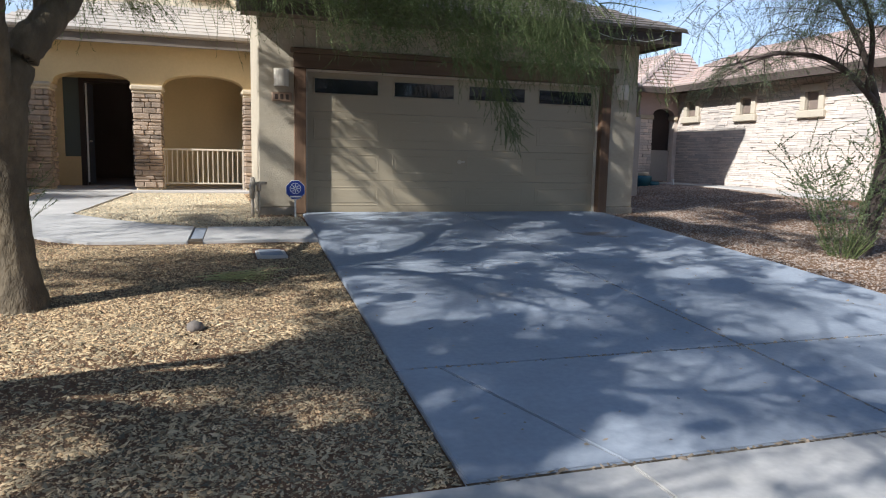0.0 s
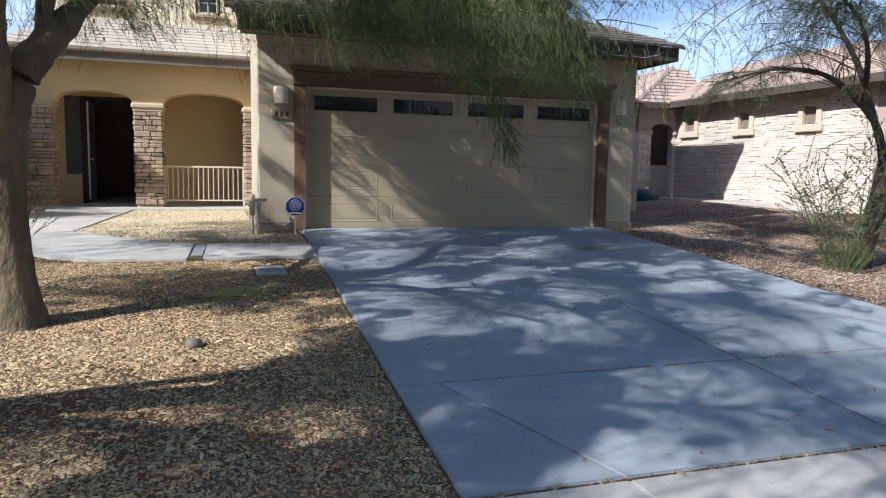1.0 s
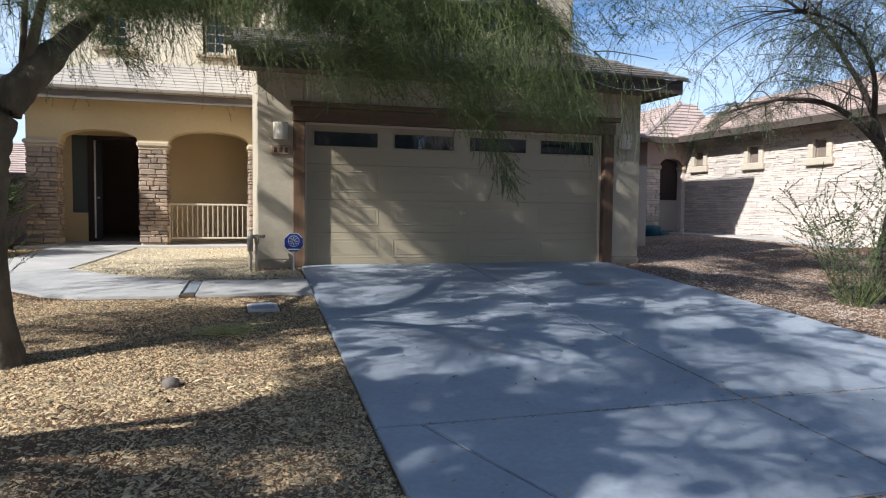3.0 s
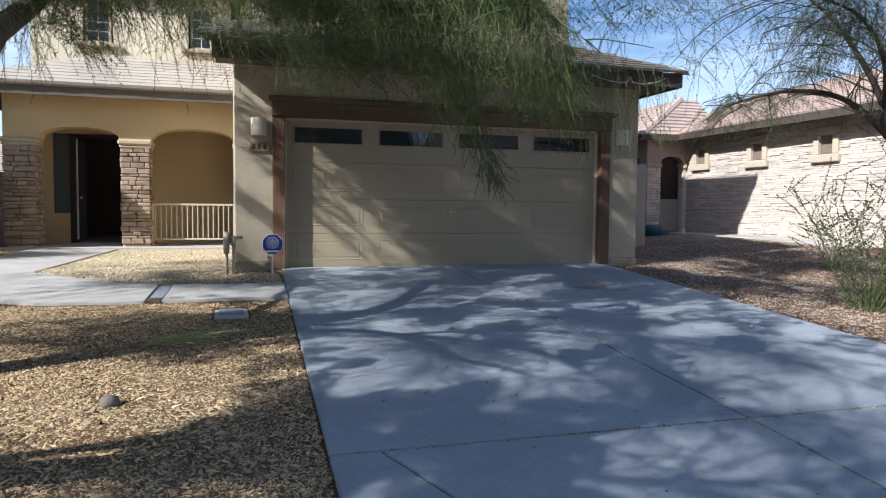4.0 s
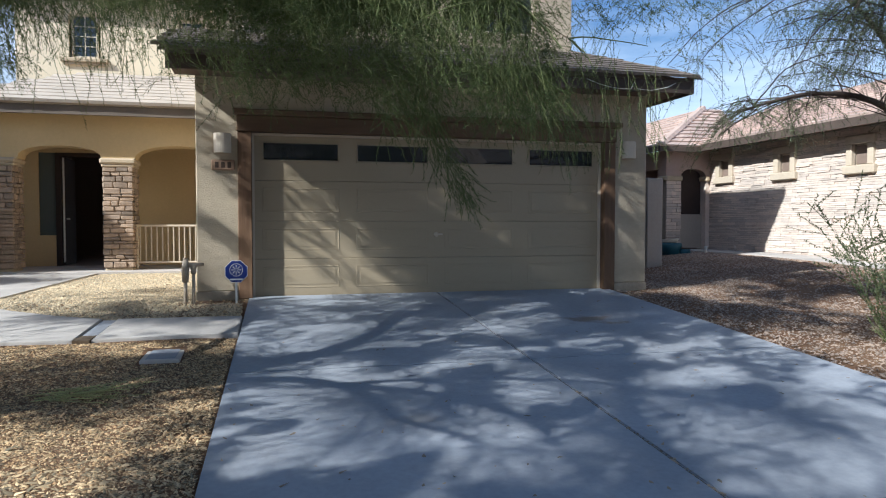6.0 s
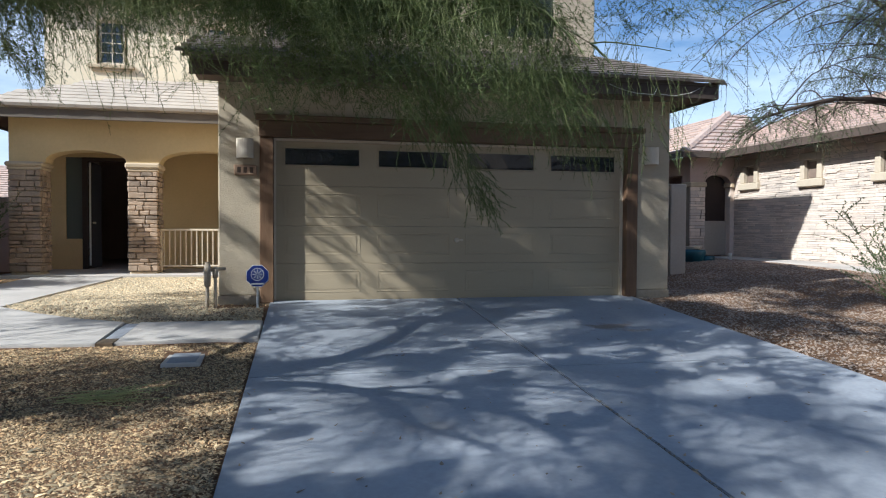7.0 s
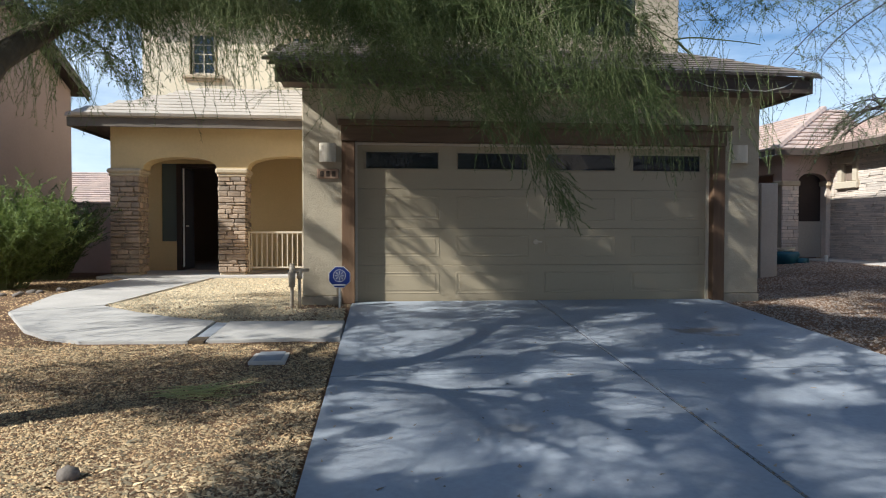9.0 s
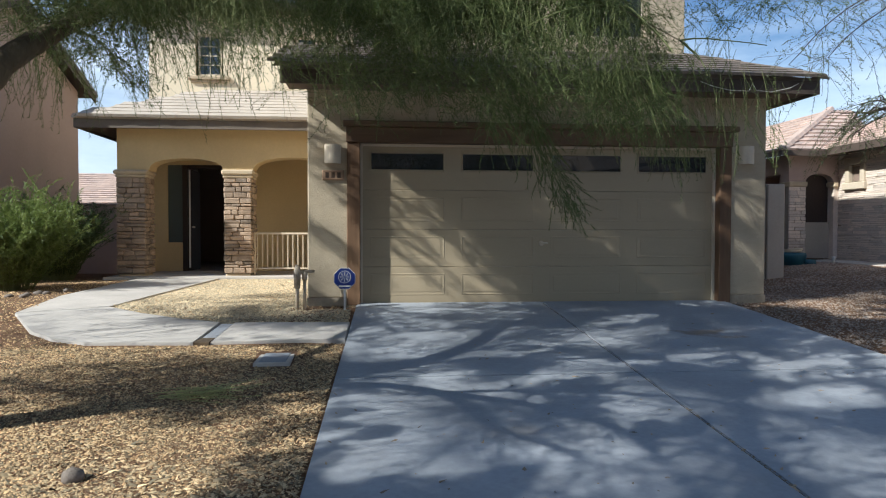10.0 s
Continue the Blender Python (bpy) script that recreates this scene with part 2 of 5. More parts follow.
def ground_z(x, y):
    """Height of the yard: level by the house, falling to the street, a little higher by the next house."""
    z = 0.075 * max(-7.95, min(0.0, y))
    z += 0.30 * smooth(6.5, 10.5, x) * smooth(-6.0, 4.0, y)
    if y < -9.4:
        z -= 0.16 * smooth(-9.4, -9.8, y)
    return z


def empty(name, label, category, group="", kind="", at=(0, 0, 0)):
    ob = new(name)
    ob.location = at
    ob.empty_display_size = 0.2
    return tagged(ob, label, category, group, kind)


def link(name, mesh, mat, parent=None, label=""):
    if mat and not mesh.materials:
        mesh.materials.append(mat)
    ob = new(name, mesh)
    if parent:
        ob.parent = parent
        # places are given in the world: take the parents' places off again
        base, p = Vector((0, 0, 0)), parent
        while p:
            base += p.location
            p = p.parent
        ob.location = -base
    return tagged(ob, label)


def part(name, bm, mat, parent=None, label="", flat=True):
    mesh = bpy.data.meshes.new(name)
    bm.normal_update()
    bm.to_mesh(mesh)
    bm.free()
    if not flat:
        mesh.polygons.foreach_set("use_smooth", [True] * len(mesh.polygons))
    return link(name, mesh, mat, parent, label)


def raw(name, verts, faces, mat, parent=None, label="", flat=True):
    mesh = bpy.data.meshes.new(name)
    mesh.from_pydata([tuple(v) for v in verts], [], faces)
    if not flat:
        mesh.polygons.foreach_set("use_smooth", [True] * len(mesh.polygons))
    return link(name, mesh, mat, parent, label)


def add_box(bm, a, b, bevel=0.0):
    c = [(u + v) / 2 for u, v in zip(a, b)]
    s = [max(1e-4, abs(v - u)) for u, v in zip(a, b)]
    r = bmesh.ops.create_cube(bm, size=1.0, matrix=Matrix.Translation(c) @ Matrix.Diagonal((*s, 1)))
    if bevel:
        edges = list({e for v in r["verts"] for e in v.link_edges})
        bmesh.ops.bevel(bm, geom=edges, offset=min(bevel, min(s) * 0.45), segments=1, affect="EDGES", profile=0.5)
    return bm


def box(a, b, bevel=0.0):
    return add_box(bmesh.new(), a, b, bevel)


def add_prism(bm, pts, axis, lo, hi):
    """A flat outline of (u, v) pushed from lo to hi along an axis: 0 gives (y, z), 1 gives (x, z), 2 gives (x, y)."""
    def place(u, v, w):
        return ((w, u, v), (u, w, v), (u, v, w))[axis]
    n = len(pts)
    a = [bm.verts.new(place(u, v, lo)) for u, v in pts]
    b = [bm.verts.new(place(u, v, hi)) for u, v in pts]
    bm.faces.new(a)
    bm.faces.new(list(reversed(b)))
    for i in range(n):
        bm.faces.new((a[i], b[i], b[(i + 1) % n], a[(i + 1) % n]))
    bmesh.ops.recalc_face_normals(bm, faces=bm.faces)
    return bm


def prism(pts, axis, lo, hi):
    return add_prism(bmesh.new(), pts, axis, lo, hi)


def add_tube(verts, faces, pts, radii, sides=6, cap=True):
    base = len(verts)
    pts = [Vector(p) for p in pts]
    for i, p in enumerate(pts):
        d = (pts[min(i + 1, len(pts) - 1)] - pts[max(i - 1, 0)]).normalized()
        u = d.cross(Vector((0.31, 0.17, 0.93)) if abs(d.z) < 0.9 else Vector((1, 0.2, 0))).normalized()
        w = d.cross(u)
        for k in range(sides):
            a = 2 * math.pi * k / sides
            verts.append(p + (u * math.cos(a) + w * math.sin(a)) * radii[i])
    for i in range(len(pts) - 1):
        for k in range(sides):
            k2 = (k + 1) % sides
            faces.append((base + i * sides + k, base + i * sides + k2, base + (i + 1) * sides + k2, base + (i + 1) * sides + k))
    if cap:
        faces.append(tuple(base + k for k in reversed(range(sides))))
        faces.append(tuple(base + (len(pts) - 1) * sides + k for k in range(sides)))


def tube(name, pts, radii, mat, parent=None, label="", sides=8):
    v, f = [], []
    add_tube(v, f, pts, radii, sides)
    return raw(name, v, f, mat, parent, label, flat=False)


def arch_pts(x0, x1, spring, rise, n=14):
    """A low arch from (x0, spring) over to (x1, spring)."""
    half, mid = (x1 - x0) / 2, (x0 + x1) / 2
    return [(mid - half * math.cos(math.pi * i / n), spring + rise * math.sin(math.pi * i / n) ** 0.75) for i in range(n + 1)]

# ---- ground, street, driveway and walk ----
def build_ground():
    xs = [-600, -200, -80, -40, -25] + [-16 + 0.5 * i for i in range(65)] + [22, 40, 80, 200, 600]
    ys = [-600, -200, -80, -40, -25, -18] + [-14 + 0.4 * i for i in range(75)] + [22, 40, 80, 200, 600]
    rng = random.Random(5)
    v = [(x, y, ground_z(x, y) + (rng.uniform(-0.002, 0.002) if -15 < x < 15 and -8 < y < 15 else 0) - (0.03 if -0.3 < x < 5.2 and y < 0.2 else 0))
         for y in ys for x in xs]
    w = len(xs)
    f = [(j * w + i, j * w + i + 1, (j + 1) * w + i + 1, (j + 1) * w + i) for j in range(len(ys) - 1) for i in range(w - 1)]
    tagged(raw("ground", v, f, SOIL, flat=False), "brown desert yard of packed soil under gravel", "ground", kind="structure")


build_ground()


def slab(name, outline, mat, parent, lift=0.02, deep=0.09, bevel=0.008):
    """A poured slab that lies on the yard's slope."""
    bm = bmesh.new()
    top = [bm.verts.new((x, y, ground_z(x, y) + lift)) for x, y in outline]
    low = [bm.verts.new((x, y, ground_z(x, y) + lift - deep)) for x, y in outline]
    n = len(outline)
    ft = bm.faces.new(top)
    bm.faces.new(list(reversed(low)))
    for i in range(n):
        bm.faces.new((low[i], low[(i + 1) % n], top[(i + 1) % n], top[i]))
    bmesh.ops.recalc_face_normals(bm, faces=bm.faces)
    bmesh.ops.bevel(bm, geom=list(ft.edges), offset=bevel, segments=2, affect="EDGES")
    return part(name, bm, mat, parent)


def shrunk(outline, gap):
    cx = sum(p[0] for p in outline) / len(outline)
    cy = sum(p[1] for p in outline) / len(outline)
    return [(x - math.copysign(gap, x - cx), y - math.copysign(gap, y - cy)) for x, y in outline]


def left_edge(y):
    return -0.03 + 0.031 * y if y > -6 else -0.22 + 0.022 * (y + 6)


def right_edge(y):
    return 4.97 - 0.028 * max(y, -6)


driveway = empty("driveway", "pale grey concrete driveway of jointed slabs, strewn with dry leaves", "driveway", kind="structure")
G = 0.006
for y1, y0 in ((-0.02, -3.55), (-3.55, -6.5)):
    slab("concrete_slab", shrunk([(left_edge(y0), y0), (2.44, y0), (2.44, y1), (left_edge(y1), y1)], G), CONCRETE, driveway)
    slab("concrete_slab", shrunk([(2.44, y0), (right_edge(y0), y0), (right_edge(y1), y1), (2.44, y1)], G), CONCRETE, driveway)
slab("concrete_slab", shrunk([(left_edge(-7.9), -7.9), (0.58, -7.9), (0.06, -6.5), (left_edge(-6.5), -6.5)], G), CONCRETE, driveway)
slab("concrete_slab", shrunk([(0.58, -7.9), (2.44, -7.9), (2.44, -6.5), (0.06, -6.5)], G), CONCRETE, driveway)
slab("concrete_slab", shrunk([(2.44, -7.9), (right_edge(-7.9), -7.9), (right_edge(-6.5), -6.5), (2.44, -6.5)], G), CONCRETE, driveway)

sidewalk = empty("sidewalk", "light concrete street pavement beside the drive", "pavement", kind="structure")
for i in range(-14, 17):
    x = i * 1.55 + 0.58
    slab("paving_slab", shrunk([(x, -9.4), (x + 1.55, -9.4), (x + 1.55, -7.92), (x, -7.92)], 0.005), CONCRETE_WALK, sidewalk)
kerb = empty("kerb", "rolled concrete kerb along the street", "kerb", kind="structure")
kerb_shape = [(-9.42, -0.9), (-9.42, -0.575), (-9.52, -0.58), (-9.72, -0.70), (-10.05, -0.735), (-10.05, -0.9)]
for i in range(-12, 14):
    part("kerb_stone", prism(kerb_shape, 0, i * 3.0 + 0.004, i * 3.0 + 2.996), CONCRETE_WALK, kerb)
bm = bmesh.new()
for a, b in ((-600, 600),):
    vs = [bm.verts.new(p) for p in ((a, -21, -0.735), (b, -21, -0.735), (b, -10.05, -0.735), (a, -10.05, -0.735))]
    bm.faces.new(vs)
tagged(part("road", bm, ASPHALT), "grey asphalt street", "road", kind="structure")

# the walk bends from the driveway to the porch
walkway = empty("walkway", "pale concrete garden walk from driveway to porch", "path", kind="structure")
slab("walk_slab", [(-1.42, -2.22), (-0.10, -2.16), (-0.08, -1.30), (-1.36, -1.26)], CONCRETE_WALK, walkway, 0.03)
slab("walk_slab", [(-4.02, -0.575), (-3.38, -1.62), (-3.02, -1.98), (-2.62, -2.18), (-1.58, -2.24), (-1.52, -1.24), (-2.02, -1.00), (-2.55, -0.64), (-3.08, -0.19)], CONCRETE_WALK, walkway, 0.03)
slab("walk_slab", [(-4.022, -0.57), (-3.082, -0.185), (-2.98, 1.2), (-4.25, 1.2)], CONCRETE_WALK, walkway, 0.03, bevel=0.004)
slab("walk_slab", [(-4.25, 1.203), (-2.98, 1.203), (-2.80, 4.9), (-4.35, 4.9)], CONCRETE_WALK, walkway, 0.03, bevel=0.004)
# drain channel between two slabs of the walk
drain = empty("drain_channel", "narrow dark drain gap between walk slabs with a grate", "drain", kind="structure")
part("channel", box((-1.575, -2.26, -0.26), (-1.425, -1.22, -0.135)), JOINT, drain)
cover = [(-1.572, -2.10), (-1.428, -2.10), (-1.372, -1.26), (-1.512, -1.24)]
slab("cover_plate", cover, CONCRETE, drain, 0.012, 0.03, 0.004)
porch_floor = part("porch_floor", box((-5.0, 4.92, -0.2), (-0.34, 7.0, 0.055), 0.01), CONCRETE_WALK)
tagged(porch_floor, "plain concrete porch floor", "floor", kind="structure")

# valve box lid in the gravel
vb = empty("valve_box", "flat grey concrete valve box lid set in gravel", "valve box", at=(-0.68, -2.8, ground_z(-0.68, -2.8)))
z = ground_z(-0.68, -2.8)
part("rim", box((-0.87, -3.08, z - 0.06), (-0.55, -2.54, z + 0.012), 0.006), CONCRETE_WALK, vb)
part("lid", box((-0.83, -3.04, z + 0.008), (-0.59, -2.58, z + 0.016), 0.004), CONCRETE, vb)
# ---- the house ----
house = empty("house", "two-storey tan stucco house with tiled skirt roofs and stone pillars", "house")

# garage block: front wall with the door's opening
GY = -0.12
TH = 0.25
UY = 1.78
part("front_pier", box((-0.65, GY, 0.10), (-0.002, GY + TH, 2.80), 0.012), STUCCO, house, "tan textured stucco")
part("front_pier", box((4.882, GY, 0.10), (5.53, GY + TH, 2.80), 0.012), STUCCO, house, "tan textured stucco")
part("front_wall", box((-0.002, GY, 2.12), (4.882, GY + TH, 2.80)), STUCCO, house, "tan textured stucco")
part("plinth", box((-0.66, GY - 0.012, -0.16), (-0.004, GY + TH, 0.098), 0.006), PLINTH, house, "stained darker base")
part("plinth", box((4.884, GY - 0.012, -0.16), (5.54, GY + TH, 0.098), 0.006), PLINTH, house, "stained darker base")
part("side_wall", prism([(GY + TH, -0.1), (1.50, -0.1), (1.50, 3.60), (GY + TH, 3.14)], 0, -0.65, -0.42), STUCCO, house)
part("side_wall", box((-0.33, 1.50, -0.1), (-0.10, 7.0, 5.7)), STUCCO, house)
part("side_wall", box((-0.65, 1.50, -0.1), (-0.10, 1.68, 3.60)), STUCCO, house)
part("side_wall", box((5.30, GY + TH, -0.1), (5.53, 14.0, 2.80)), STUCCO, house)
part("garage_floor", box((-0.42, 0.13, -0.1), (5.30, 7.0, -0.01)), CONCRETE, house)
part("back_wall", box((-0.42, 6.4, -0.05), (5.30, 6.6, 2.7)), DARK_ROOM, house)
part("garage_ceiling", box((-0.42, 0.14, 2.72), (5.30, 6.4, 2.80)), DARK_ROOM, house)

# stained wood round the opening
part("jamb", box((-0.15, GY - 0.03, 0.0), (0.02, 0.05, 2.10), 0.008), WOOD, house, "weathered brown stained timber")
part("jamb", box((4.86, GY - 0.03, 0.0), (5.03, 0.05, 2.10), 0.008), WOOD, house, "weathered brown stained timber")
part("lintel", box((-0.16, GY - 0.05, 2.102), (5.04, 0.05, 2.30), 0.008), WOOD_LINTEL, house, "brown stained timber")
part("lintel_cap", box((-0.20, GY - 0.10, 2.302), (5.11, GY, 2.375), 0.012), WOOD_LINTEL, house, "brown stained timber")

# sectional garage door
garage_door = empty("garage_door", "closed tan sectional garage door with four dark windows", "garage door", at=(2.44, 0.02, 0))
DX0, DX1 = 0.024, 4.856
SEC = (0.0, 0.49, 0.98, 1.50, 2.10)
door_y = 0.02


def ring(name, a, b, lo, hi, wide, proud, parent):
    bm = bmesh.new()
    out = [(a, lo), (b, lo), (b, hi), (a, hi)]
    inn = [(a + wide, lo + wide), (b - wide, lo + wide), (b - wide, hi - wide), (a + wide, hi - wide)]
    e = 0.005
    mid_o = [(a + e, lo + e), (b - e, lo + e), (b - e, hi - e), (a + e, hi - e)]
    mid_i = [(a + wide - e, lo + wide - e), (b - wide + e, lo + wide - e), (b - wide + e, hi - wide + e), (a + wide - e, hi - wide + e)]
    loops = [[bm.verts.new((x, y, z)) for x, z in pts] for pts, y in ((out, door_y + 0.001), (mid_o, door_y - proud), (mid_i, door_y - proud), (inn, door_y + 0.001))]
    for p, q in zip(loops, loops[1:]):
        for k in range(4):
            bm.faces.new((p[k], p[(k + 1) % 4], q[(k + 1) % 4], q[k]))
    bmesh.ops.recalc_face_normals(bm, faces=bm.faces)
    return part(name, bm, DOOR_PAINT, parent)


def door_section(z0, z1, glazed):
    sec = part("door_section", box((DX0, door_y, z0 + 0.0015), (DX1, door_y + 0.045, z1 - 0.0015), 0.004), DOOR_PAINT, garage_door)
    w = (DX1 - DX0) / 4
    for i in range(4):
        a, b = DX0 + w * i + 0.12, DX0 + w * (i + 1) - 0.10
        if glazed:
            ring("window_frame", a, b, 1.75, 2.0, 0.022, 0.016, sec)
            part("window_pane", box((a + 0.022, door_y - 0.008, 1.772), (b - 0.022, door_y - 0.003, 1.978)), GLASS, sec, "dark reflecting glass")
        else:
            ring("panel_bead", a, b, z0 + 0.11, z1 - 0.09, 0.02, 0.003, sec)
            part("raised_panel", box((a + 0.05, door_y - 0.003, z0 + 0.155), (b - 0.05, door_y + 0.002, z1 - 0.135), 0.005), DOOR_PAINT, sec)


for i in range(4):
    door_section(SEC[i], SEC[i + 1], i == 3)
part("weather_strip", box((DX0, 0.005, -0.012), (DX1, 0.06, 0.006)), RUBBER, garage_door, "black rubber bottom seal")
part("stop", box((0.022, -0.03, 0.0), (0.05, 0.018, 2.10)), METAL_PALE, garage_door)
part("stop", box((4.83, -0.03, 0.0), (4.858, 0.018, 2.10)), METAL_PALE, garage_door)
part("stop", box((0.05, -0.03, 2.072), (4.83, 0.018, 2.10)), METAL_PALE, garage_door)
bm = bmesh.new()
bmesh.ops.create_cone(bm, cap_ends=True, segments=14, radius1=0.035, radius2=0.03, depth=0.02, matrix=pose(2.44, 0.008, 0.80, 90, 0, 0))
add_box(bm, (2.425, -0.03, 0.79), (2.52, -0.012, 0.815), 0.006)
part("lock_handle", bm, METAL_PALE, garage_door, "small painted lock handle")

# upper storey over the garage
for a, b in (((-0.33, 3.5), (3.22, 5.8)), ((4.56, 3.5), (5.20, 5.8)), ((3.22, 3.5), (4.56, 4.05)), ((3.22, 5.3), (4.56, 5.8))):
    part("upper_wall", box((a[0], UY, a[1]), (b[0], UY + 0.2, min(5.57, b[1]))), STUCCO, house)
part("upper_wall", box((5.0, UY + 0.2, 2.9), (5.20, 14.0, 5.57)), STUCCO, house)
part("upper_wall", box((-0.65, 7.0, 3.0), (-0.45, 14.0, 5.8)), STUCCO, house)


def window(name, x0, x1, z0, z1, y, cols, rows, parent, sill=True, deep=0.09, frame_w=0.05):
    win = empty(name, "", "", at=((x0 + x1) / 2, y, z0))
    win.parent = parent
    win.location = Vector(((x0 + x1) / 2, y, z0)) - parent.location
    bm = bmesh.new()
    yy = y + deep
    for a, b in (((x0, z0), (x0 + frame_w, z1)), ((x1 - frame_w, z0), (x1, z1)), ((x0 + frame_w, z0), (x1 - frame_w, z0 + frame_w)), ((x0 + frame_w, z1 - frame_w), (x1 - frame_w, z1))):
        add_box(bm, (a[0], yy - 0.03, a[1]), (b[0], yy + 0.03, b[1]), 0.004)
    part("window_frame", bm, METAL_PALE, win)
    gx = [x0 + frame_w + (x1 - x0 - 2 * frame_w) * i / cols for i in range(cols + 1)]
    gz = [z0 + frame_w + (z1 - z0 - 2 * frame_w) * i / rows for i in range(rows + 1)]
    for i in range(1, cols):
        part("glazing_bar", box((gx[i] - 0.011, yy - 0.016, gz[0]), (gx[i] + 0.011, yy + 0.01, gz[-1])), METAL_PALE, win)
    for j in range(1, rows):
        part("glazing_bar", box((gx[0], yy - 0.014, gz[j] - 0.011), (gx[-1], yy + 0.008, gz[j] + 0.011)), METAL_PALE, win)
    for i in range(cols):
        for j in range(rows):
            part("pane", box((gx[i], yy - 0.004, gz[j]), (gx[i + 1], yy + 0.002, gz[j + 1])), GLASS, win)
    if sill:
        bm = box((x0 - 0.20, y - 0.09, z0 - 0.10), (x1 + 0.20, y + 0.02, z0 - 0.02), 0.015)
        add_box(bm, (x0 - 0.14, y - 0.05, z0 - 0.16), (x1 + 0.14, y + 0.02, z0 - 0.102), 0.01)
        part("sill", bm, PRECAST, win, "moulded pale sill")
    return win


window("window", 3.22, 4.56, 4.05, 5.3, UY, 2, 1, house, sill=False)

# back part over the porch
BY = 7.0
X0 = -4.72
for a, b in (((X0, 3.3), (-3.72, 5.8)), ((-3.12, 3.3), (-1.56, 5.8)), ((-1.02, 3.3), (-0.332, 5.8)), ((-3.72, 3.3), (-3.12, 4.40)), ((-3.72, 5.32), (-3.12, 5.8)), ((-1.56, 3.3), (-1.02, 4.40)), ((-1.56, 5.32), (-1.02, 5.8))):
    part("upper_wall", box((a[0], BY, a[1]), (b[0], BY + 0.2, b[1])), STUCCO_CREAM_SUNLIT, house, "cream stucco, paled for the sun on it")
part("upper_wall", box((X0, BY + 0.2, 2.9), (X0 + 0.2, 14.0, 5.8)), STUCCO_CREAM_SUNLIT, house)
window("window", -3.68, -3.16, 4.40, 5.32, BY, 2, 4, house)
window("window", -1.52, -1.06, 4.40, 5.32, BY, 2, 4, house)
part("upper_backing", box((-4.5, BY + 0.5, 3.3), (4.9, BY + 0.6, 5.7)), DARK_ROOM, house)
part("upper_backing", box((-0.4, UY + 0.6, 3.6), (4.95, UY + 0.7, 5.6)), DARK_ROOM, house)

# main roof, hipped
def hip_roof(x0, x1, y0, y1, z, slope, mat):
    k = min(x1 - x0, y1 - y0) / 2
    top = z + k * slope
    bm = bmesh.new()
    e = [bm.verts.new(q) for q in ((x0, y0, z), (x1, y0, z), (x1, y1, z), (x0, y1, z))]
    if x1 - x0 < y1 - y0:
        r = [bm.verts.new(((x0 + x1) / 2, y0 + k, top)), bm.verts.new(((x0 + x1) / 2, y1 - k, top))]
        faces = ((e[0], e[1], r[0]), (e[1], e[2], r[1], r[0]), (e[2], e[3], r[1]), (e[3], e[0], r[0], r[1]))
    else:
        r = [bm.verts.new((x0 + k, (y0 + y1) / 2, top)), bm.verts.new((x1 - k, (y0 + y1) / 2, top))]
        faces = ((e[0], e[1], r[1], r[0]), (e[1], e[2], r[1]), (e[2], e[3], r[0], r[1]), (e[3], e[0], r[0]))
    for f in faces:
        bm.faces.new(f)
    bm.faces.new(list(reversed(e)))
    part("main_roof", bm, mat, house)
    part("main_fascia", box((x0, y0, z - 0.16), (x1, y1, z - 0.004)), FASCIA, house)


hip_roof(-1.15, 5.72, 1.40, 14.5, 5.74, 0.34, TILE)
hip_roof(-5.2, -1.15, 6.62, 14.5, 5.95, 0.34, TILE)


def tile_mesh(name, wide, long, thick, mat):
    bm = box((-wide / 2 + 0.0008, -long / 2, 0), (wide / 2 - 0.0008, long / 2, thick), 0.0015)
    mesh = bpy.data.meshes.new(name)
    bm.to_mesh(mesh)
    bm.free()
    mesh.materials.append(mat)
    return mesh


def tile_field(parent, mesh, wide, step, eave_y, eave_z, slope, rows, x_range, first, seed):
    """Courses of single flat tiles up a slope that faces the street."""
    rng = random.Random(seed)
    pitch = math.degrees(math.atan(slope))
    c, s = math.cos(math.atan(slope)), math.sin(math.atan(slope))
    for r in range(rows):
        d = r * step + step * 0.5
        y, z = eave_y + d * c, eave_z + d * s
        lo, hi = x_range(y)
        x = lo + wide / 2 - (wide / 2 if r % 2 else 0)
        while x < hi + wide * 0.3:
            if x > lo - wide * 0.2:
                ob = new(first, mesh)
                ob.parent = parent
                base = parent.location + (parent.parent.location if parent.parent else Vector())
                ob.matrix_local = Matrix.Translation(-base) @ pose(x, y + rng.uniform(-0.006, 0.006), z + 0.012 + rng.uniform(0, 0.002), pitch - 3.0 + rng.uniform(-0.2, 0.2), rng.uniform(-0.15, 0.15), 0)
            x += wide


def hip_cap(parent, a, b, mat, n, name="ridge_tile", wide=0.13):
    a, b = Vector(a), Vector(b)
    d = (b - a) / n
    side = d.cross(Vector((0, 0, 1))).normalized() * wide
    for i in range(n):
        p, q = a + d * i, a + d * (i + 1.1)
        lift = Vector((0, 0, 0.025))
        v = []
        for t, k in ((p, 1.0), (q, 0.85)):
            v += [t - side * k - lift, t - side * k * 0.5 + lift * 1.8, t + side * k * 0.5 + lift * 1.8, t + side * k - lift]
        f = [(0, 1, 5, 4), (1, 2, 6, 5), (2, 3, 7, 6), (3, 0, 4, 7), (3, 2, 1, 0), (4, 5, 6, 7)]
        raw(name, v, f, mat, parent)


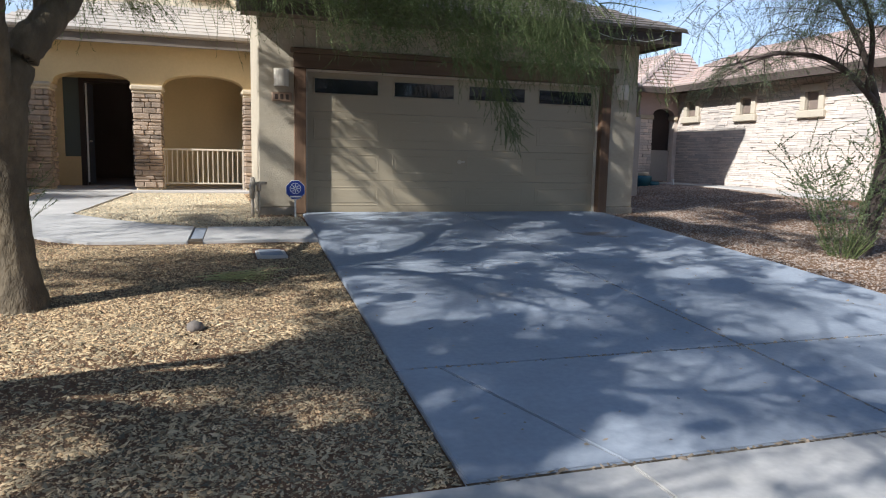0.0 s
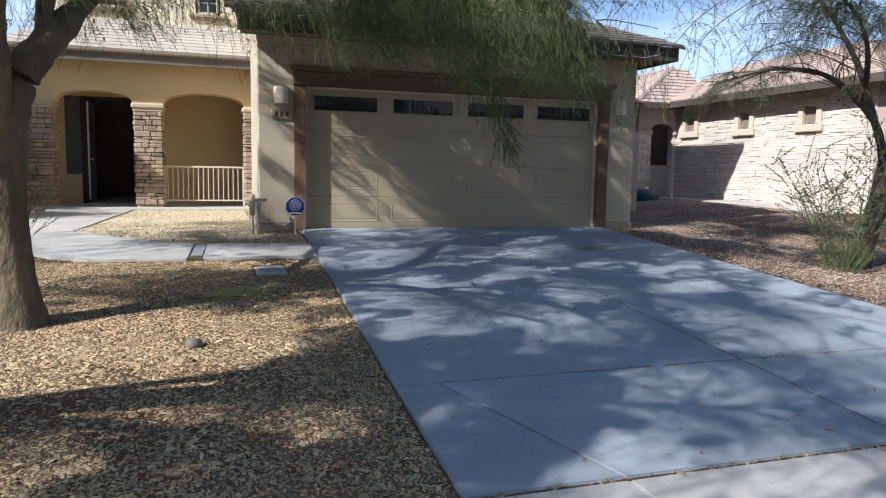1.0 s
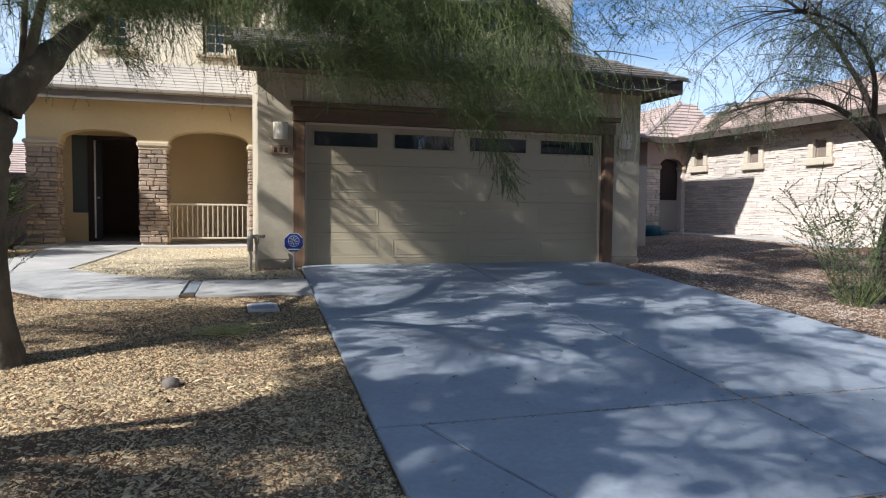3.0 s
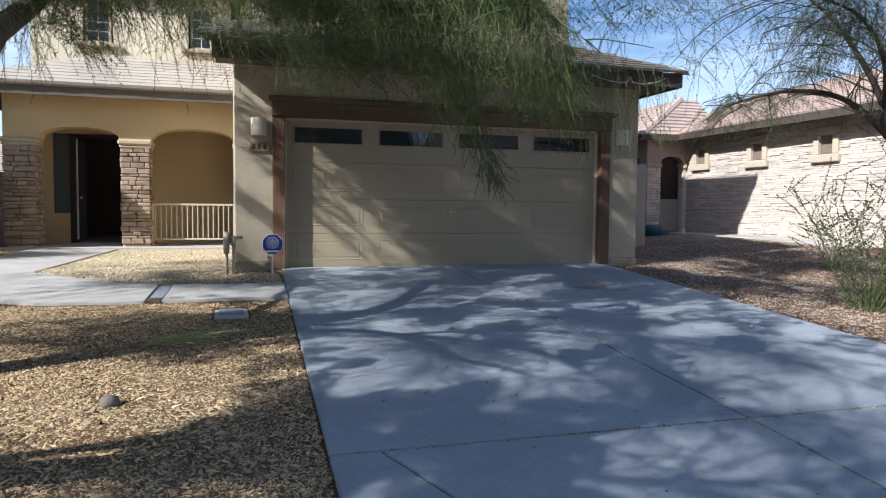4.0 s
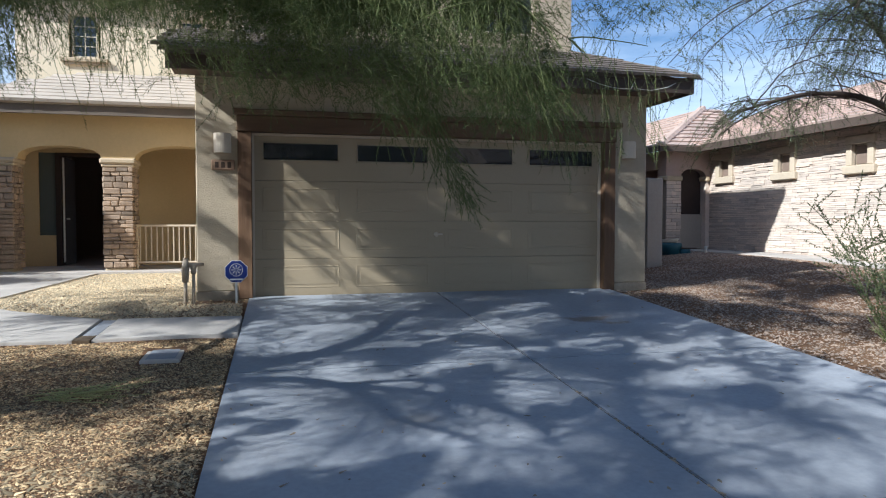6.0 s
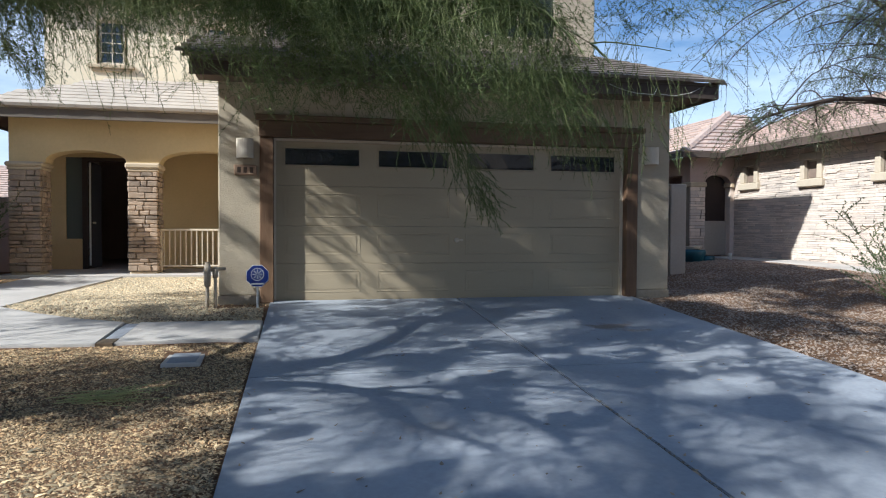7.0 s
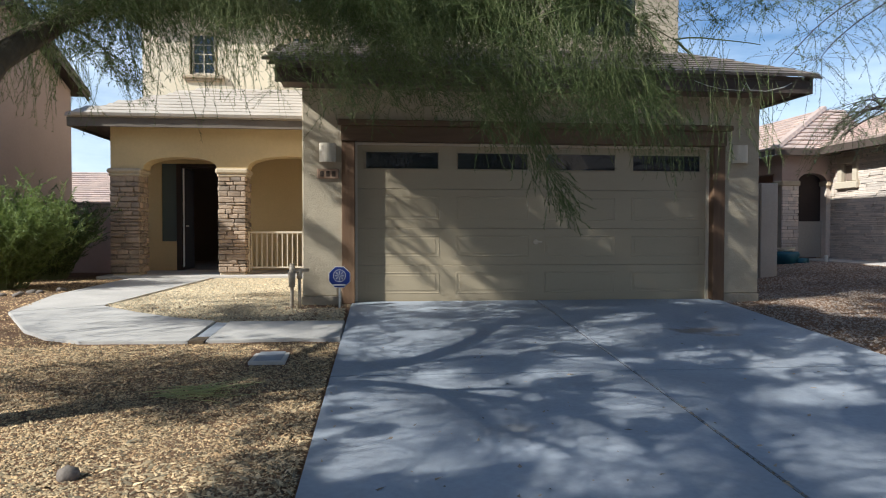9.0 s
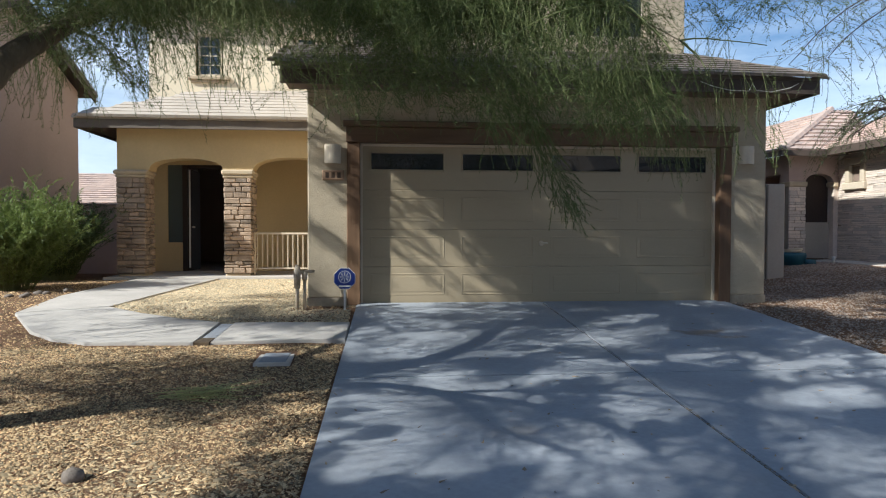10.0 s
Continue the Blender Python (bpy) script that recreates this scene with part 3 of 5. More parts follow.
# garage skirt roof: eave, soffit, deck and a hip at one end
EY, EZ, SL = -0.70, 2.90, 0.345
skirt = empty("garage_roof", "", "", at=(2.44, EY, EZ))
skirt.parent = house
EXL, EXR = -0.92, 5.92
deck = bmesh.new()
top_z = EZ + (UY - EY) * SL
v = [deck.verts.new(p) for p in ((EXL, EY, EZ), (EXR, EY, EZ), (5.20, UY, top_z), (EXL + 0.27, UY, top_z), (EXR, 14, EZ), (5.20, 14, top_z - 0.4))]
deck.faces.new((v[0], v[1], v[2], v[3]))
deck.faces.new((v[1], v[4], v[5], v[2]))
part("roof_deck", deck, FASCIA, skirt)
part("eave_closure", box((EXL, EY + 0.005, EZ + 0.001), (EXR, EY + 0.05, EZ + 0.045)), TILE, skirt)
bm = box((EXL, EY, EZ - 0.17), (EXR, EY + 0.04, EZ), 0.004)
add_box(bm, (EXR - 0.04, EY + 0.04, EZ - 0.17), (EXR, 13.9, EZ), 0.004)
add_prism(bm, [(EY + 0.04, EZ - 0.155), (UY, top_z - 0.17), (UY, top_z - 0.002), (EY + 0.04, EZ + 0.012)], 0, EXL, EXL + 0.04)
part("fascia", bm, FASCIA, skirt, "dark brown painted board")
bm = box((EXL + 0.04, EY + 0.04, EZ - 0.13), (EXR - 0.04, GY - 0.002, EZ - 0.10))
add_box(bm, (5.532, GY, EZ - 0.13), (EXR - 0.04, 13.9, EZ - 0.10))
add_prism(bm, [(GY, EZ + 0.06), (UY, top_z - 0.14), (UY, top_z - 0.11), (GY, EZ + 0.09)], 0, EXL + 0.04, -0.652)
part("soffit", bm, SOFFIT, skirt)
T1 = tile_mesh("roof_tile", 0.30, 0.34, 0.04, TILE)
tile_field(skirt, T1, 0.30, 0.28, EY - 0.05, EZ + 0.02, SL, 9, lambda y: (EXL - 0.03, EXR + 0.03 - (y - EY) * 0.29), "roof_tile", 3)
hip_cap(skirt, (EXR + 0.02, EY - 0.02, EZ + 0.05), (5.22, UY, top_z + 0.05), TILE, 8)
hip_cap(skirt, (EXL, EY - 0.02, EZ + 0.05), (EXL + 0.02, UY, top_z + 0.05), TILE, 8, wide=0.09)

# porch: arched front wall on stone pillars
PY = 5.30
PT = 0.5
porch_outline = [(-4.84, 3.05), (-4.84, 2.14), (-4.28, 2.14)] + arch_pts(-4.22, -2.80, 2.16, 0.24) + [(-2.22, 2.16)] + arch_pts(-2.20, -0.60, 2.16, 0.28)[1:] + [(-0.34, 2.14), (-0.34, 3.05)]
clean = []
for p in porch_outline:
    if not clean or (abs(p[0] - clean[-1][0]) + abs(p[1] - clean[-1][1])) > 1e-3:
        clean.append(p)
part("porch_front", prism(clean, 1, PY, PY + PT - 0.04), STUCCO_YELLOW, house, "warm cream stucco, paled for the sun on it with two low arches")
part("porch_side", box((-4.84, PY + PT - 0.04, 2.45), (-4.55, BY, 3.05)), STUCCO_YELLOW, house)
part("porch_ceiling", box((-4.84, PY + PT - 0.038, 2.95), (-0.34, BY, 3.02)), STUCCO_YELLOW, house)
# back wall of the porch with the entry
bm = bmesh.new()
add_box(bm, (-4.84, BY, -0.1), (-4.34, BY + 0.2, 3.3))
add_box(bm, (-4.34, BY, -0.1), (-4.02, BY + 0.2, 0.70))
add_box(bm, (-4.34, BY, 2.42), (-2.88, BY + 0.2, 3.3))
add_box(bm, (-2.88, BY, -0.1), (-0.34, BY + 0.2, 3.3))
# Yellow stucco here stands in for warm light bounced into the porch.
part("porch_back_wall", bm, STUCCO_YELLOW, house)
# entry: sidelight, frame, open door leaf and the dark hall behind
bm = bmesh.new()
add_box(bm, (-4.02, BY - 0.01, 0.055), (-3.92, BY + 0.16, 2.42), 0.005)
add_box(bm, (-2.96, BY - 0.01, 0.055), (-2.88, BY + 0.16, 2.42), 0.005)
add_box(bm, (-3.92, BY - 0.01, 2.34), (-2.96, BY + 0.16, 2.42), 0.005)
part("door_frame", bm, DARK_DOOR, house, "dark brown frame")
part("sidelight", box((-4.34, BY + 0.05, 0.70), (-4.02, BY + 0.07, 2.42)), GLASS_SIDE, house, "tall narrow side window")
leaf = part("entry_door", box((-3.91, BY + 0.10, 0.065), (-3.865, BY + 0.98, 2.33), 0.004), DARK_DOOR, house, "dark entry door standing open")
part("edge_strip", box((-3.905, BY + 0.085, 0.13), (-3.87, BY + 0.098, 2.32)), WHITE, leaf, "pale door edge")
part("door_handle", box((-3.86, BY + 0.16, 1.02), (-3.81, BY + 0.26, 1.06), 0.008), METAL_PALE, leaf, "small metal handle")
bm = bmesh.new()
add_box(bm, (-4.9, BY + 0.01, 0.0), (-0.66, 12.0, 0.056))
add_box(bm, (-4.9, 12.0, 0.0), (-0.66, 12.2, 3.2))
add_box(bm, (-4.9, BY + 0.22, 3.0), (-0.66, 12.0, 3.2))
add_box(bm, (-5.0, BY + 0.2, 0.0), (-4.85, 12.0, 3.2))
part("hall", bm, DARK_ROOM, house)

# porch skirt roof
PEY, PEZ, PSL = 4.90, 3.10, 0.43
proof = empty("porch_roof", "", "", at=(-3, PEY, PEZ))
proof.parent = house
PXL = -5.50
hipx = PXL + (BY - PEY) * 1.0
ptop = PEZ + (BY - PEY) * PSL
deck = bmesh.new()
v = [deck.verts.new(p) for p in ((PXL, PEY, PEZ), (-0.34, PEY, PEZ), (-0.34, BY, ptop), (hipx, BY, ptop), (PXL, 12, PEZ), (hipx, 12, ptop))]
deck.faces.new((v[0], v[1], v[2], v[3]))
deck.faces.new((v[4], v[0], v[3], v[5]))
part("roof_deck", deck, FASCIA_GREY, proof)
part("eave_closure", box((PXL, PEY + 0.005, PEZ + 0.001), (-0.34, PEY + 0.05, PEZ + 0.045)), TILE_SUNLIT, proof)
bm = box((PXL, PEY, PEZ - 0.17), (-0.34, PEY + 0.04, PEZ), 0.004)
add_box(bm, (PXL, PEY + 0.04, PEZ - 0.17), (PXL + 0.04, 12, PEZ), 0.004)
part("fascia", bm, FASCIA_GREY, proof, "grey brown painted board")
bm = box((PXL + 0.04, PEY + 0.04, PEZ - 0.12), (-0.34, PY - 0.002, PEZ - 0.09))
add_box(bm, (PXL + 0.04, PY, PEZ - 0.12), (-4.842, 12, PEZ - 0.09))
part("soffit", bm, SOFFIT, proof)
T2 = tile_mesh("roof_tile", 0.30, 0.31, 0.06, TILE_SUNLIT)
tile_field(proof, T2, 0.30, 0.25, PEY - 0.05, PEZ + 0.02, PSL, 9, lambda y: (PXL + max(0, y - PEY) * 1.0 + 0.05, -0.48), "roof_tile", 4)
hip_cap(proof, (PXL + 0.02, PEY - 0.02, PEZ + 0.05), (hipx, BY, ptop + 0.05), TILE_SUNLIT, 9)


def stone_pillar(cx, w, y0, deep, z0, z1, seed, cap_z):
    """A square pillar clad in rough ledge stones, each its own piece, with a moulded cap."""
    rng = random.Random(seed)
    pil = empty("pillar", "", "", at=(cx, y0, z0))
    pil.parent = house
    tagged(pil, "brown ledge-stone pillar with a cream cap")
    core = 0.045
    part("core", box((cx - w / 2 + core, y0 + core, z0 - 0.15), (cx + w / 2 - core, y0 + deep - core, z1)), MORTAR, pil)
    bm = box((cx - w / 2 + 0.02, y0 + 0.02, z0 - 0.15), (cx + w / 2 - 0.02, y0 + deep - 0.02, z0 + 0.10), 0.02)
    part("base", bm, PRECAST, pil, "cream base block")
    bm = box((cx - w / 2 - 0.05, y0 - 0.05, z1 + 0.05), (cx + w / 2 + 0.05, y0 + deep + 0.05, cap_z), 0.03)
    add_box(bm, (cx - w / 2 - 0.02, y0 - 0.02, z1 - 0.01), (cx + w / 2 + 0.02, y0 + deep + 0.02, z1 + 0.055), 0.02)
    part("cap", bm, PRECAST, pil, "moulded cream cap")
    z = z0 + 0.105
    while z < z1 - 0.03:
        h = min(rng.choice((0.055, 0.075, 0.095, 0.115)), z1 - z)
        for face in range(3):
            length = w if face == 0 else deep
            u = 0.0
            while u < length - 0.02:
                l = min(rng.uniform(0.12, 0.32), length - u)
                if length - u - l < 0.09:
                    l = length - u
                pr = rng.uniform(0.0, 0.028)
                j = 0.004
                if face == 0:
                    a, b = (cx - w / 2 + u + j, y0 - pr, z + j), (cx - w / 2 + u + l - j, y0 + 0.06, z + h - j)
                elif face == 1:
                    a, b = (cx - w / 2 - pr, y0 + max(u, 0.065) + j, z + j), (cx - w / 2 + 0.06, y0 + u + l - j, z + h - j)
                else:
                    a, b = (cx + w / 2 - 0.06, y0 + max(u, 0.065) + j, z + j), (cx + w / 2 + pr, y0 + u + l - j, z + h - j)
                bm = box(a, b, 0.014)
                for vert in bm.verts:
                    vert.co += Vector((rng.uniform(-1, 1), rng.uniform(-1, 1), rng.uniform(-1, 1))) * 0.006
                part("stone", bm, STONE, pil)
                u += l
        z += h


stone_pillar(-4.56, 0.56, PY - 0.06, 0.56, 0.0, 2.02, 11, 2.16)
stone_pillar(-2.50, 0.54, PY - 0.06, 0.56, 0.0, 2.02, 12, 2.18)
stone_pillar(-0.47, 0.25, PY - 0.06, 0.56, 0.0, 2.02, 13, 2.18)

# porch railing
rail = empty("porch_railing", "cream painted metal porch railing of thin upright bars", "railing", at=(-1.42, PY + 0.2, 0))
part("top_rail", box((-2.23, PY + 0.18, 0.885), (-0.60, PY + 0.215, 0.925), 0.005), METAL_PALE, rail)
part("bottom_rail", box((-2.23, PY + 0.18, 0.175), (-0.60, PY + 0.215, 0.205), 0.005), METAL_PALE, rail)
for i in range(16):
    x = -2.16 + i * 0.102
    part("baluster", box((x - 0.009, PY + 0.19, 0.205), (x + 0.009, PY + 0.205, 0.885)), METAL_PALE, rail)
for x in (-2.21, -0.615):
    part("rail_post", box((x - 0.018, PY + 0.175, 0.07), (x + 0.018, PY + 0.22, 0.925)), METAL_PALE, rail)
# ---- lamps, plate, sign, tap post ----
def wall_lamp(x, z):
    """A half-round shade of plaster open above and below."""
    lamp = empty("wall_lamp", "tan plaster wall lamp with half-round shade, paled as in sun", "wall lamp", "lamps beside the garage door", at=(x, GY, z))
    part("back_plate", box((x - 0.10, GY - 0.015, z - 0.11), (x + 0.10, GY + 0.001, z + 0.11), 0.004), PLASTER_SUNLIT, lamp)
    out = [(x + 0.105 * math.cos(a), GY - 0.015 - 0.10 * math.sin(a)) for a in [math.pi * i / 12 for i in range(13)]]
    inn = [(x + 0.09 * math.cos(a), GY - 0.015 - 0.085 * math.sin(a)) for a in [math.pi * i / 12 for i in range(12, -1, -1)]]
    part("shade", prism(out + inn, 2, z - 0.12, z + 0.12), PLASTER_SUNLIT, lamp)
    bm = bmesh.new()
    bmesh.ops.create_uvsphere(bm, u_segments=10, v_segments=8, radius=0.032, matrix=Matrix.Translation((x, GY - 0.06, z)))
    part("bulb", bm, WHITE, lamp, "unlit pale bulb", flat=False)


wall_lamp(-0.33, 1.945)
wall_lamp(5.235, 1.995)

plate = empty("number_plaque", "small brown stone plaque with dark bars", "plaque", at=(-0.325, GY, 1.68))
part("plaque_body", box((-0.465, GY - 0.03, 1.612), (-0.185, GY + 0.002, 1.742), 0.012), PLATE, plate)
for i in range(3):
    x = -0.40 + i * 0.075
    part("bar", box((x - 0.022, GY - 0.034, 1.642), (x + 0.022, GY - 0.028, 1.712), 0.002), DARK_TEXT, plate, "dark bar")

# yard sign: blue octagon on a white stake
SX, SY = -0.17, -0.42
sz = ground_z(SX, SY)
sign = empty("yard_sign", "blue octagonal yard sign with white print on a stake", "sign", at=(SX, SY, sz))
part("stake", box((SX - 0.012, SY, sz - 0.1), (SX + 0.012, SY + 0.012, 0.34), 0.003), WHITE, sign, "white metal stake")


def octagon(r, z):
    return [(SX + r * math.cos(math.pi / 8 + math.pi / 4 * i), z + r * math.sin(math.pi / 8 + math.pi / 4 * i)) for i in range(8)]


SZ = 0.365
part("board", prism(octagon(0.145, SZ), 1, SY - 0.008, SY - 0.001), WHITE, sign, "white rimmed board")
part("face", prism(octagon(0.138, SZ), 1, SY - 0.0105, SY - 0.008), BLUE, sign, "blue face")
disc = bmesh.new()
ro, ri = 0.078, 0.072
n = 28
vo = [disc.verts.new((SX + ro * math.cos(2 * math.pi * i / n), SY - 0.0125, SZ + 0.02 + ro * math.sin(2 * math.pi * i / n))) for i in range(n)]
vi = [disc.verts.new((SX + ri * math.cos(2 * math.pi * i / n), SY - 0.0125, SZ + 0.02 + ri * math.sin(2 * math.pi * i / n))) for i in range(n)]
for i in range(n):
    disc.faces.new((vo[i], vo[(i + 1) % n], vi[(i + 1) % n], vi[i]))
part("emblem_ring", disc, WHITE, sign, "white ring")
for i in range(8):
    a = math.pi / 4 * i
    c, s = math.cos(a), math.sin(a)
    v = [(SX + c * r + -s * w, SY - 0.0125, SZ + 0.02 + s * r + c * w) for r, w in ((0.012, -0.002), (0.058, -0.006), (0.058, 0.006), (0.012, 0.002))]
    raw("emblem_ray", v, [(0, 1, 2, 3)], WHITE, sign, "white ray")
part("print_bar", box((SX - 0.075, SY - 0.0125, SZ - 0.105), (SX + 0.075, SY - 0.0104, SZ - 0.086)), WHITE, sign, "white bar")

# garden tap: two pipes with a backflow valve
TX, TY = -0.76, -0.38
tz = ground_z(TX, TY)
tap = empty("backflow_valve", "weathered pale garden water pipes with a brass valve", "water valve", at=(TX, TY, tz))
tube("riser", [(TX, TY, tz - 0.1), (TX, TY, 0.42)], [0.022, 0.022], PIPE, tap)
tube("riser", [(TX + 0.09, TY + 0.03, tz - 0.1), (TX + 0.09, TY + 0.03, 0.36)], [0.02, 0.02], PIPE, tap)
tube("wrap", [(TX, TY, 0.24), (TX, TY, 0.42), (TX + 0.005, TY, 0.52)], [0.038, 0.045, 0.03], PIPE, tap, "wrapped insulation")
tube("cross_pipe", [(TX, TY, 0.44), (TX + 0.09, TY + 0.03, 0.45), (TX + 0.20, TY + 0.10, 0.45)], [0.022, 0.026, 0.02], PIPE, tap)
tube("valve_head", [(TX + 0.09, TY + 0.03, 0.34), (TX + 0.09, TY + 0.03, 0.42), (TX + 0.09, TY + 0.03, 0.47)], [0.03, 0.036, 0.018], PIPE, tap)
bm = bmesh.new()
bmesh.ops.create_cone(bm, cap_ends=True, segments=10, radius1=0.03, radius2=0.03, depth=0.012, matrix=Matrix.Translation((TX, TY, 0.53)))
part("valve_wheel", bm, PIPE, tap)


# ---- neighbour houses, fences ----
NX = 11.0
nb = empty("neighbour_house", "single-storey house clad in pale ledge stone with red tiles", "house", "neighbour houses", at=(NX, 3, 0.3))
WIN = ((5.67, 2.27), (3.62, 2.24), (1.62, 2.24))


def stone_cladding(x, y0, y1, z0, z1, holes, seed):
    """Long thin ledge stones on a wall that faces the drive, joined in one mesh."""
    rng = random.Random(seed)
    v, f = [], []
    z = z0
    while z < z1 - 0.01:
        h = min(rng.choice((0.035, 0.045, 0.055, 0.07)), z1 - z)
        y = y0 - rng.uniform(0, 0.3)
        while y < y1:
            l = rng.uniform(0.14, 0.5)
            a, b = max(y, y0), min(y + l, y1)
            y += l
            if b - a < 0.03 or any(a < hy + 0.2 and b > hy - 0.2 and z < hz + 0.24 and z + h > hz - 0.24 for hy, hz in holes):
                if b - a >= 0.03:
                    for hy, hz in holes:
                        if a < hy + 0.2 and b > hy - 0.2 and z < hz + 0.24 and z + h > hz - 0.24:
                            for p, q in ((a, hy - 0.2), (hy + 0.2, b)):
                                if q - p > 0.03:
                                    pr = rng.uniform(0.004, 0.03)
                                    n0 = len(v)
                                    v += [(x - pr, p, z), (x - pr, q, z), (x - pr, q, z + h - 0.008), (x - pr, p, z + h - 0.008), (x, p, z), (x, q, z), (x, q, z + h - 0.008), (x, p, z + h - 0.008)]
                                    f += [(n0, n0 + 3, n0 + 2, n0 + 1), (n0, n0 + 1, n0 + 5, n0 + 4), (n0 + 2, n0 + 3, n0 + 7, n0 + 6), (n0 + 1, n0 + 2, n0 + 6, n0 + 5), (n0 + 3, n0, n0 + 4, n0 + 7)]
                continue
            pr = rng.uniform(0.004, 0.03)
            g = 0.0025
            n0 = len(v)
            t = rng.uniform(-0.012, 0.012)
            v += [(x - pr, a + g, z + g), (x - pr - t, b - g, z + g), (x - pr - t * 0.4, b - g, z + h - g), (x - pr, a + g, z + h - g), (x, a + g, z + g), (x, b - g, z + g), (x, b - g, z + h - g), (x, a + g, z + h - g)]
            f += [(n0, n0 + 3, n0 + 2, n0 + 1), (n0, n0 + 1, n0 + 5, n0 + 4), (n0 + 2, n0 + 3, n0 + 7, n0 + 6), (n0 + 1, n0 + 2, n0 + 6, n0 + 5), (n0 + 3, n0, n0 + 4, n0 + 7)]
        z += h
    return v, f


sv, sf = stone_cladding(NX, 0.0, 6.3, 0.05, 2.78, WIN, 21)
tagged(raw("stone_cladding", sv, sf, STONE_WALL, nb, "pale ledge stone"), kind="stuff")
last = 0.0
for hy, hz in sorted(WIN):
    part("side_wall", box((NX + 0.001, last, -0.2), (NX + 0.2, hy - 0.17, 2.8)), MORTAR, nb)
    part("side_wall", box((NX + 0.001, hy - 0.17, -0.2), (NX + 0.2, hy + 0.17, hz - 0.2)), MORTAR, nb)
    part("side_wall", box((NX + 0.001, hy - 0.17, hz + 0.2), (NX + 0.2, hy + 0.17, 2.8)), MORTAR, nb)
    last = hy + 0.17
part("side_wall", box((NX + 0.001, last, -0.2), (NX + 0.2, 6.4, 2.8)), MORTAR, nb)
part("front_wall", box((NX + 0.001, -0.2, -0.2), (18.0, -0.001, 2.8)), STUCCO_PINK, nb)
for hy, hz in WIN:
    win = empty("side_window", "", "", at=(0, 0, 0))
    win.parent = nb
    win.location = Vector((NX, hy, hz)) - nb.location
    for a, b in (((hy - 0.34, hz + 0.20), (hy + 0.34, hz + 0.36)), ((hy - 0.32, hz - 0.20), (hy - 0.18, hz + 0.20)), ((hy + 0.18, hz - 0.20), (hy + 0.32, hz + 0.20))):
        part("trim", box((NX - 0.075, a[0], a[1]), (NX + 0.05, b[0], b[1]), 0.012), TRIM_TAN, win)
    part("sill", box((NX - 0.11, hy - 0.37, hz - 0.36), (NX + 0.05, hy + 0.37, hz - 0.2), 0.015), TRIM_TAN, win)
    part("window_frame", prism([(hy - 0.18, hz - 0.2), (hy + 0.18, hz - 0.2), (hy + 0.18, hz + 0.2), (hy - 0.18, hz + 0.2)], 0, NX + 0.045, NX + 0.06), METAL_PALE, win)
    part("pane", box((NX + 0.030, hy - 0.15, hz - 0.17), (NX + 0.044, hy + 0.15, hz + 0.17)), BLIND, win)

# entry porch of the neighbour: arch between a stone pillar and the side wall
NY = 6.3
out = [(9.78, 2.75), (9.78, 2.06), (10.16, 2.06)] + arch_pts(10.18, 10.88, 2.07, 0.24, 10) + [(10.92, 2.06), (10.998, 2.06), (10.998, 2.75)]
part("entry_arch", prism(out, 1, NY, NY + 0.35), STUCCO_PINK, nb)
part("side_beam", box((9.78, NY + 0.35, 2.3), (10.0, 12.0, 2.75)), STUCCO_PINK, nb)
part("entry_back_wall", box((9.6, 8.6, 0.0), (11.0, 8.8, 2.75)), STUCCO_PINK, nb)
part("entry_side_wall", box((10.9, NY + 0.36, 0.0), (11.0, 8.6, 2.75)), STUCCO_PINK, nb)
part("gate", box((10.18, NY + 0.16, 0.34), (10.88, NY + 0.20, 1.18)), FENCE, nb, "solid lower gate panel")
# Dark sheet inside the arch, put in for the shade of the entry recess.
part("screen_door", box((10.18, NY + 0.22, 1.18), (10.88, NY + 0.25, 2.4)), DARK_DOOR, nb, "dark sheet standing in for the entry recess's shade")
part("entry_jamb", box((10.88, NY + 0.0, 0.0), (10.998, NY + 0.345, 2.05)), STONE_WALL, nb)
part("entry_pillar_core", box((9.80, NY - 0.01, 0.1), (10.14, NY + 0.34, 2.06)), MORTAR, nb)
bm = box((9.75, NY - 0.07, 2.0), (10.20, NY + 0.38, 2.12), 0.02)
part("pillar_cap", bm, PRECAST, nb)
part("pillar_cap", box((10.84, NY - 0.08, 2.0), (10.95, NY + 0.38, 2.12), 0.02), PRECAST, nb)
rng = random.Random(31)
pv, pf = [], []
z = 0.15
while z < 1.98:
    h = rng.choice((0.06, 0.08, 0.1))
    x = 9.77
    while x < 10.15:
        l = min(rng.uniform(0.12, 0.3), 10.17 - x)
        pr = rng.uniform(0.02, 0.06)
        n0 = len(pv)
        pv += [(x + 0.004, NY - pr, z), (x + l - 0.004, NY - pr, z), (x + l - 0.004, NY - pr, z + h - 0.01), (x + 0.004, NY - pr, z + h - 0.01), (x + 0.004, NY, z), (x + l - 0.004, NY, z), (x + l - 0.004, NY, z + h - 0.01), (x + 0.004, NY, z + h - 0.01)]
        pf += [(n0, n0 + 1, n0 + 2, n0 + 3), (n0, n0 + 4, n0 + 5, n0 + 1), (n0 + 3, n0 + 2, n0 + 6, n0 + 7), (n0 + 1, n0 + 5, n0 + 6, n0 + 2), (n0, n0 + 3, n0 + 7, n0 + 4)]
        x += l
    z += h
tagged(raw("pillar_stone", pv, pf, STONE_WALL, nb, "pale ledge stone"), kind="stuff")


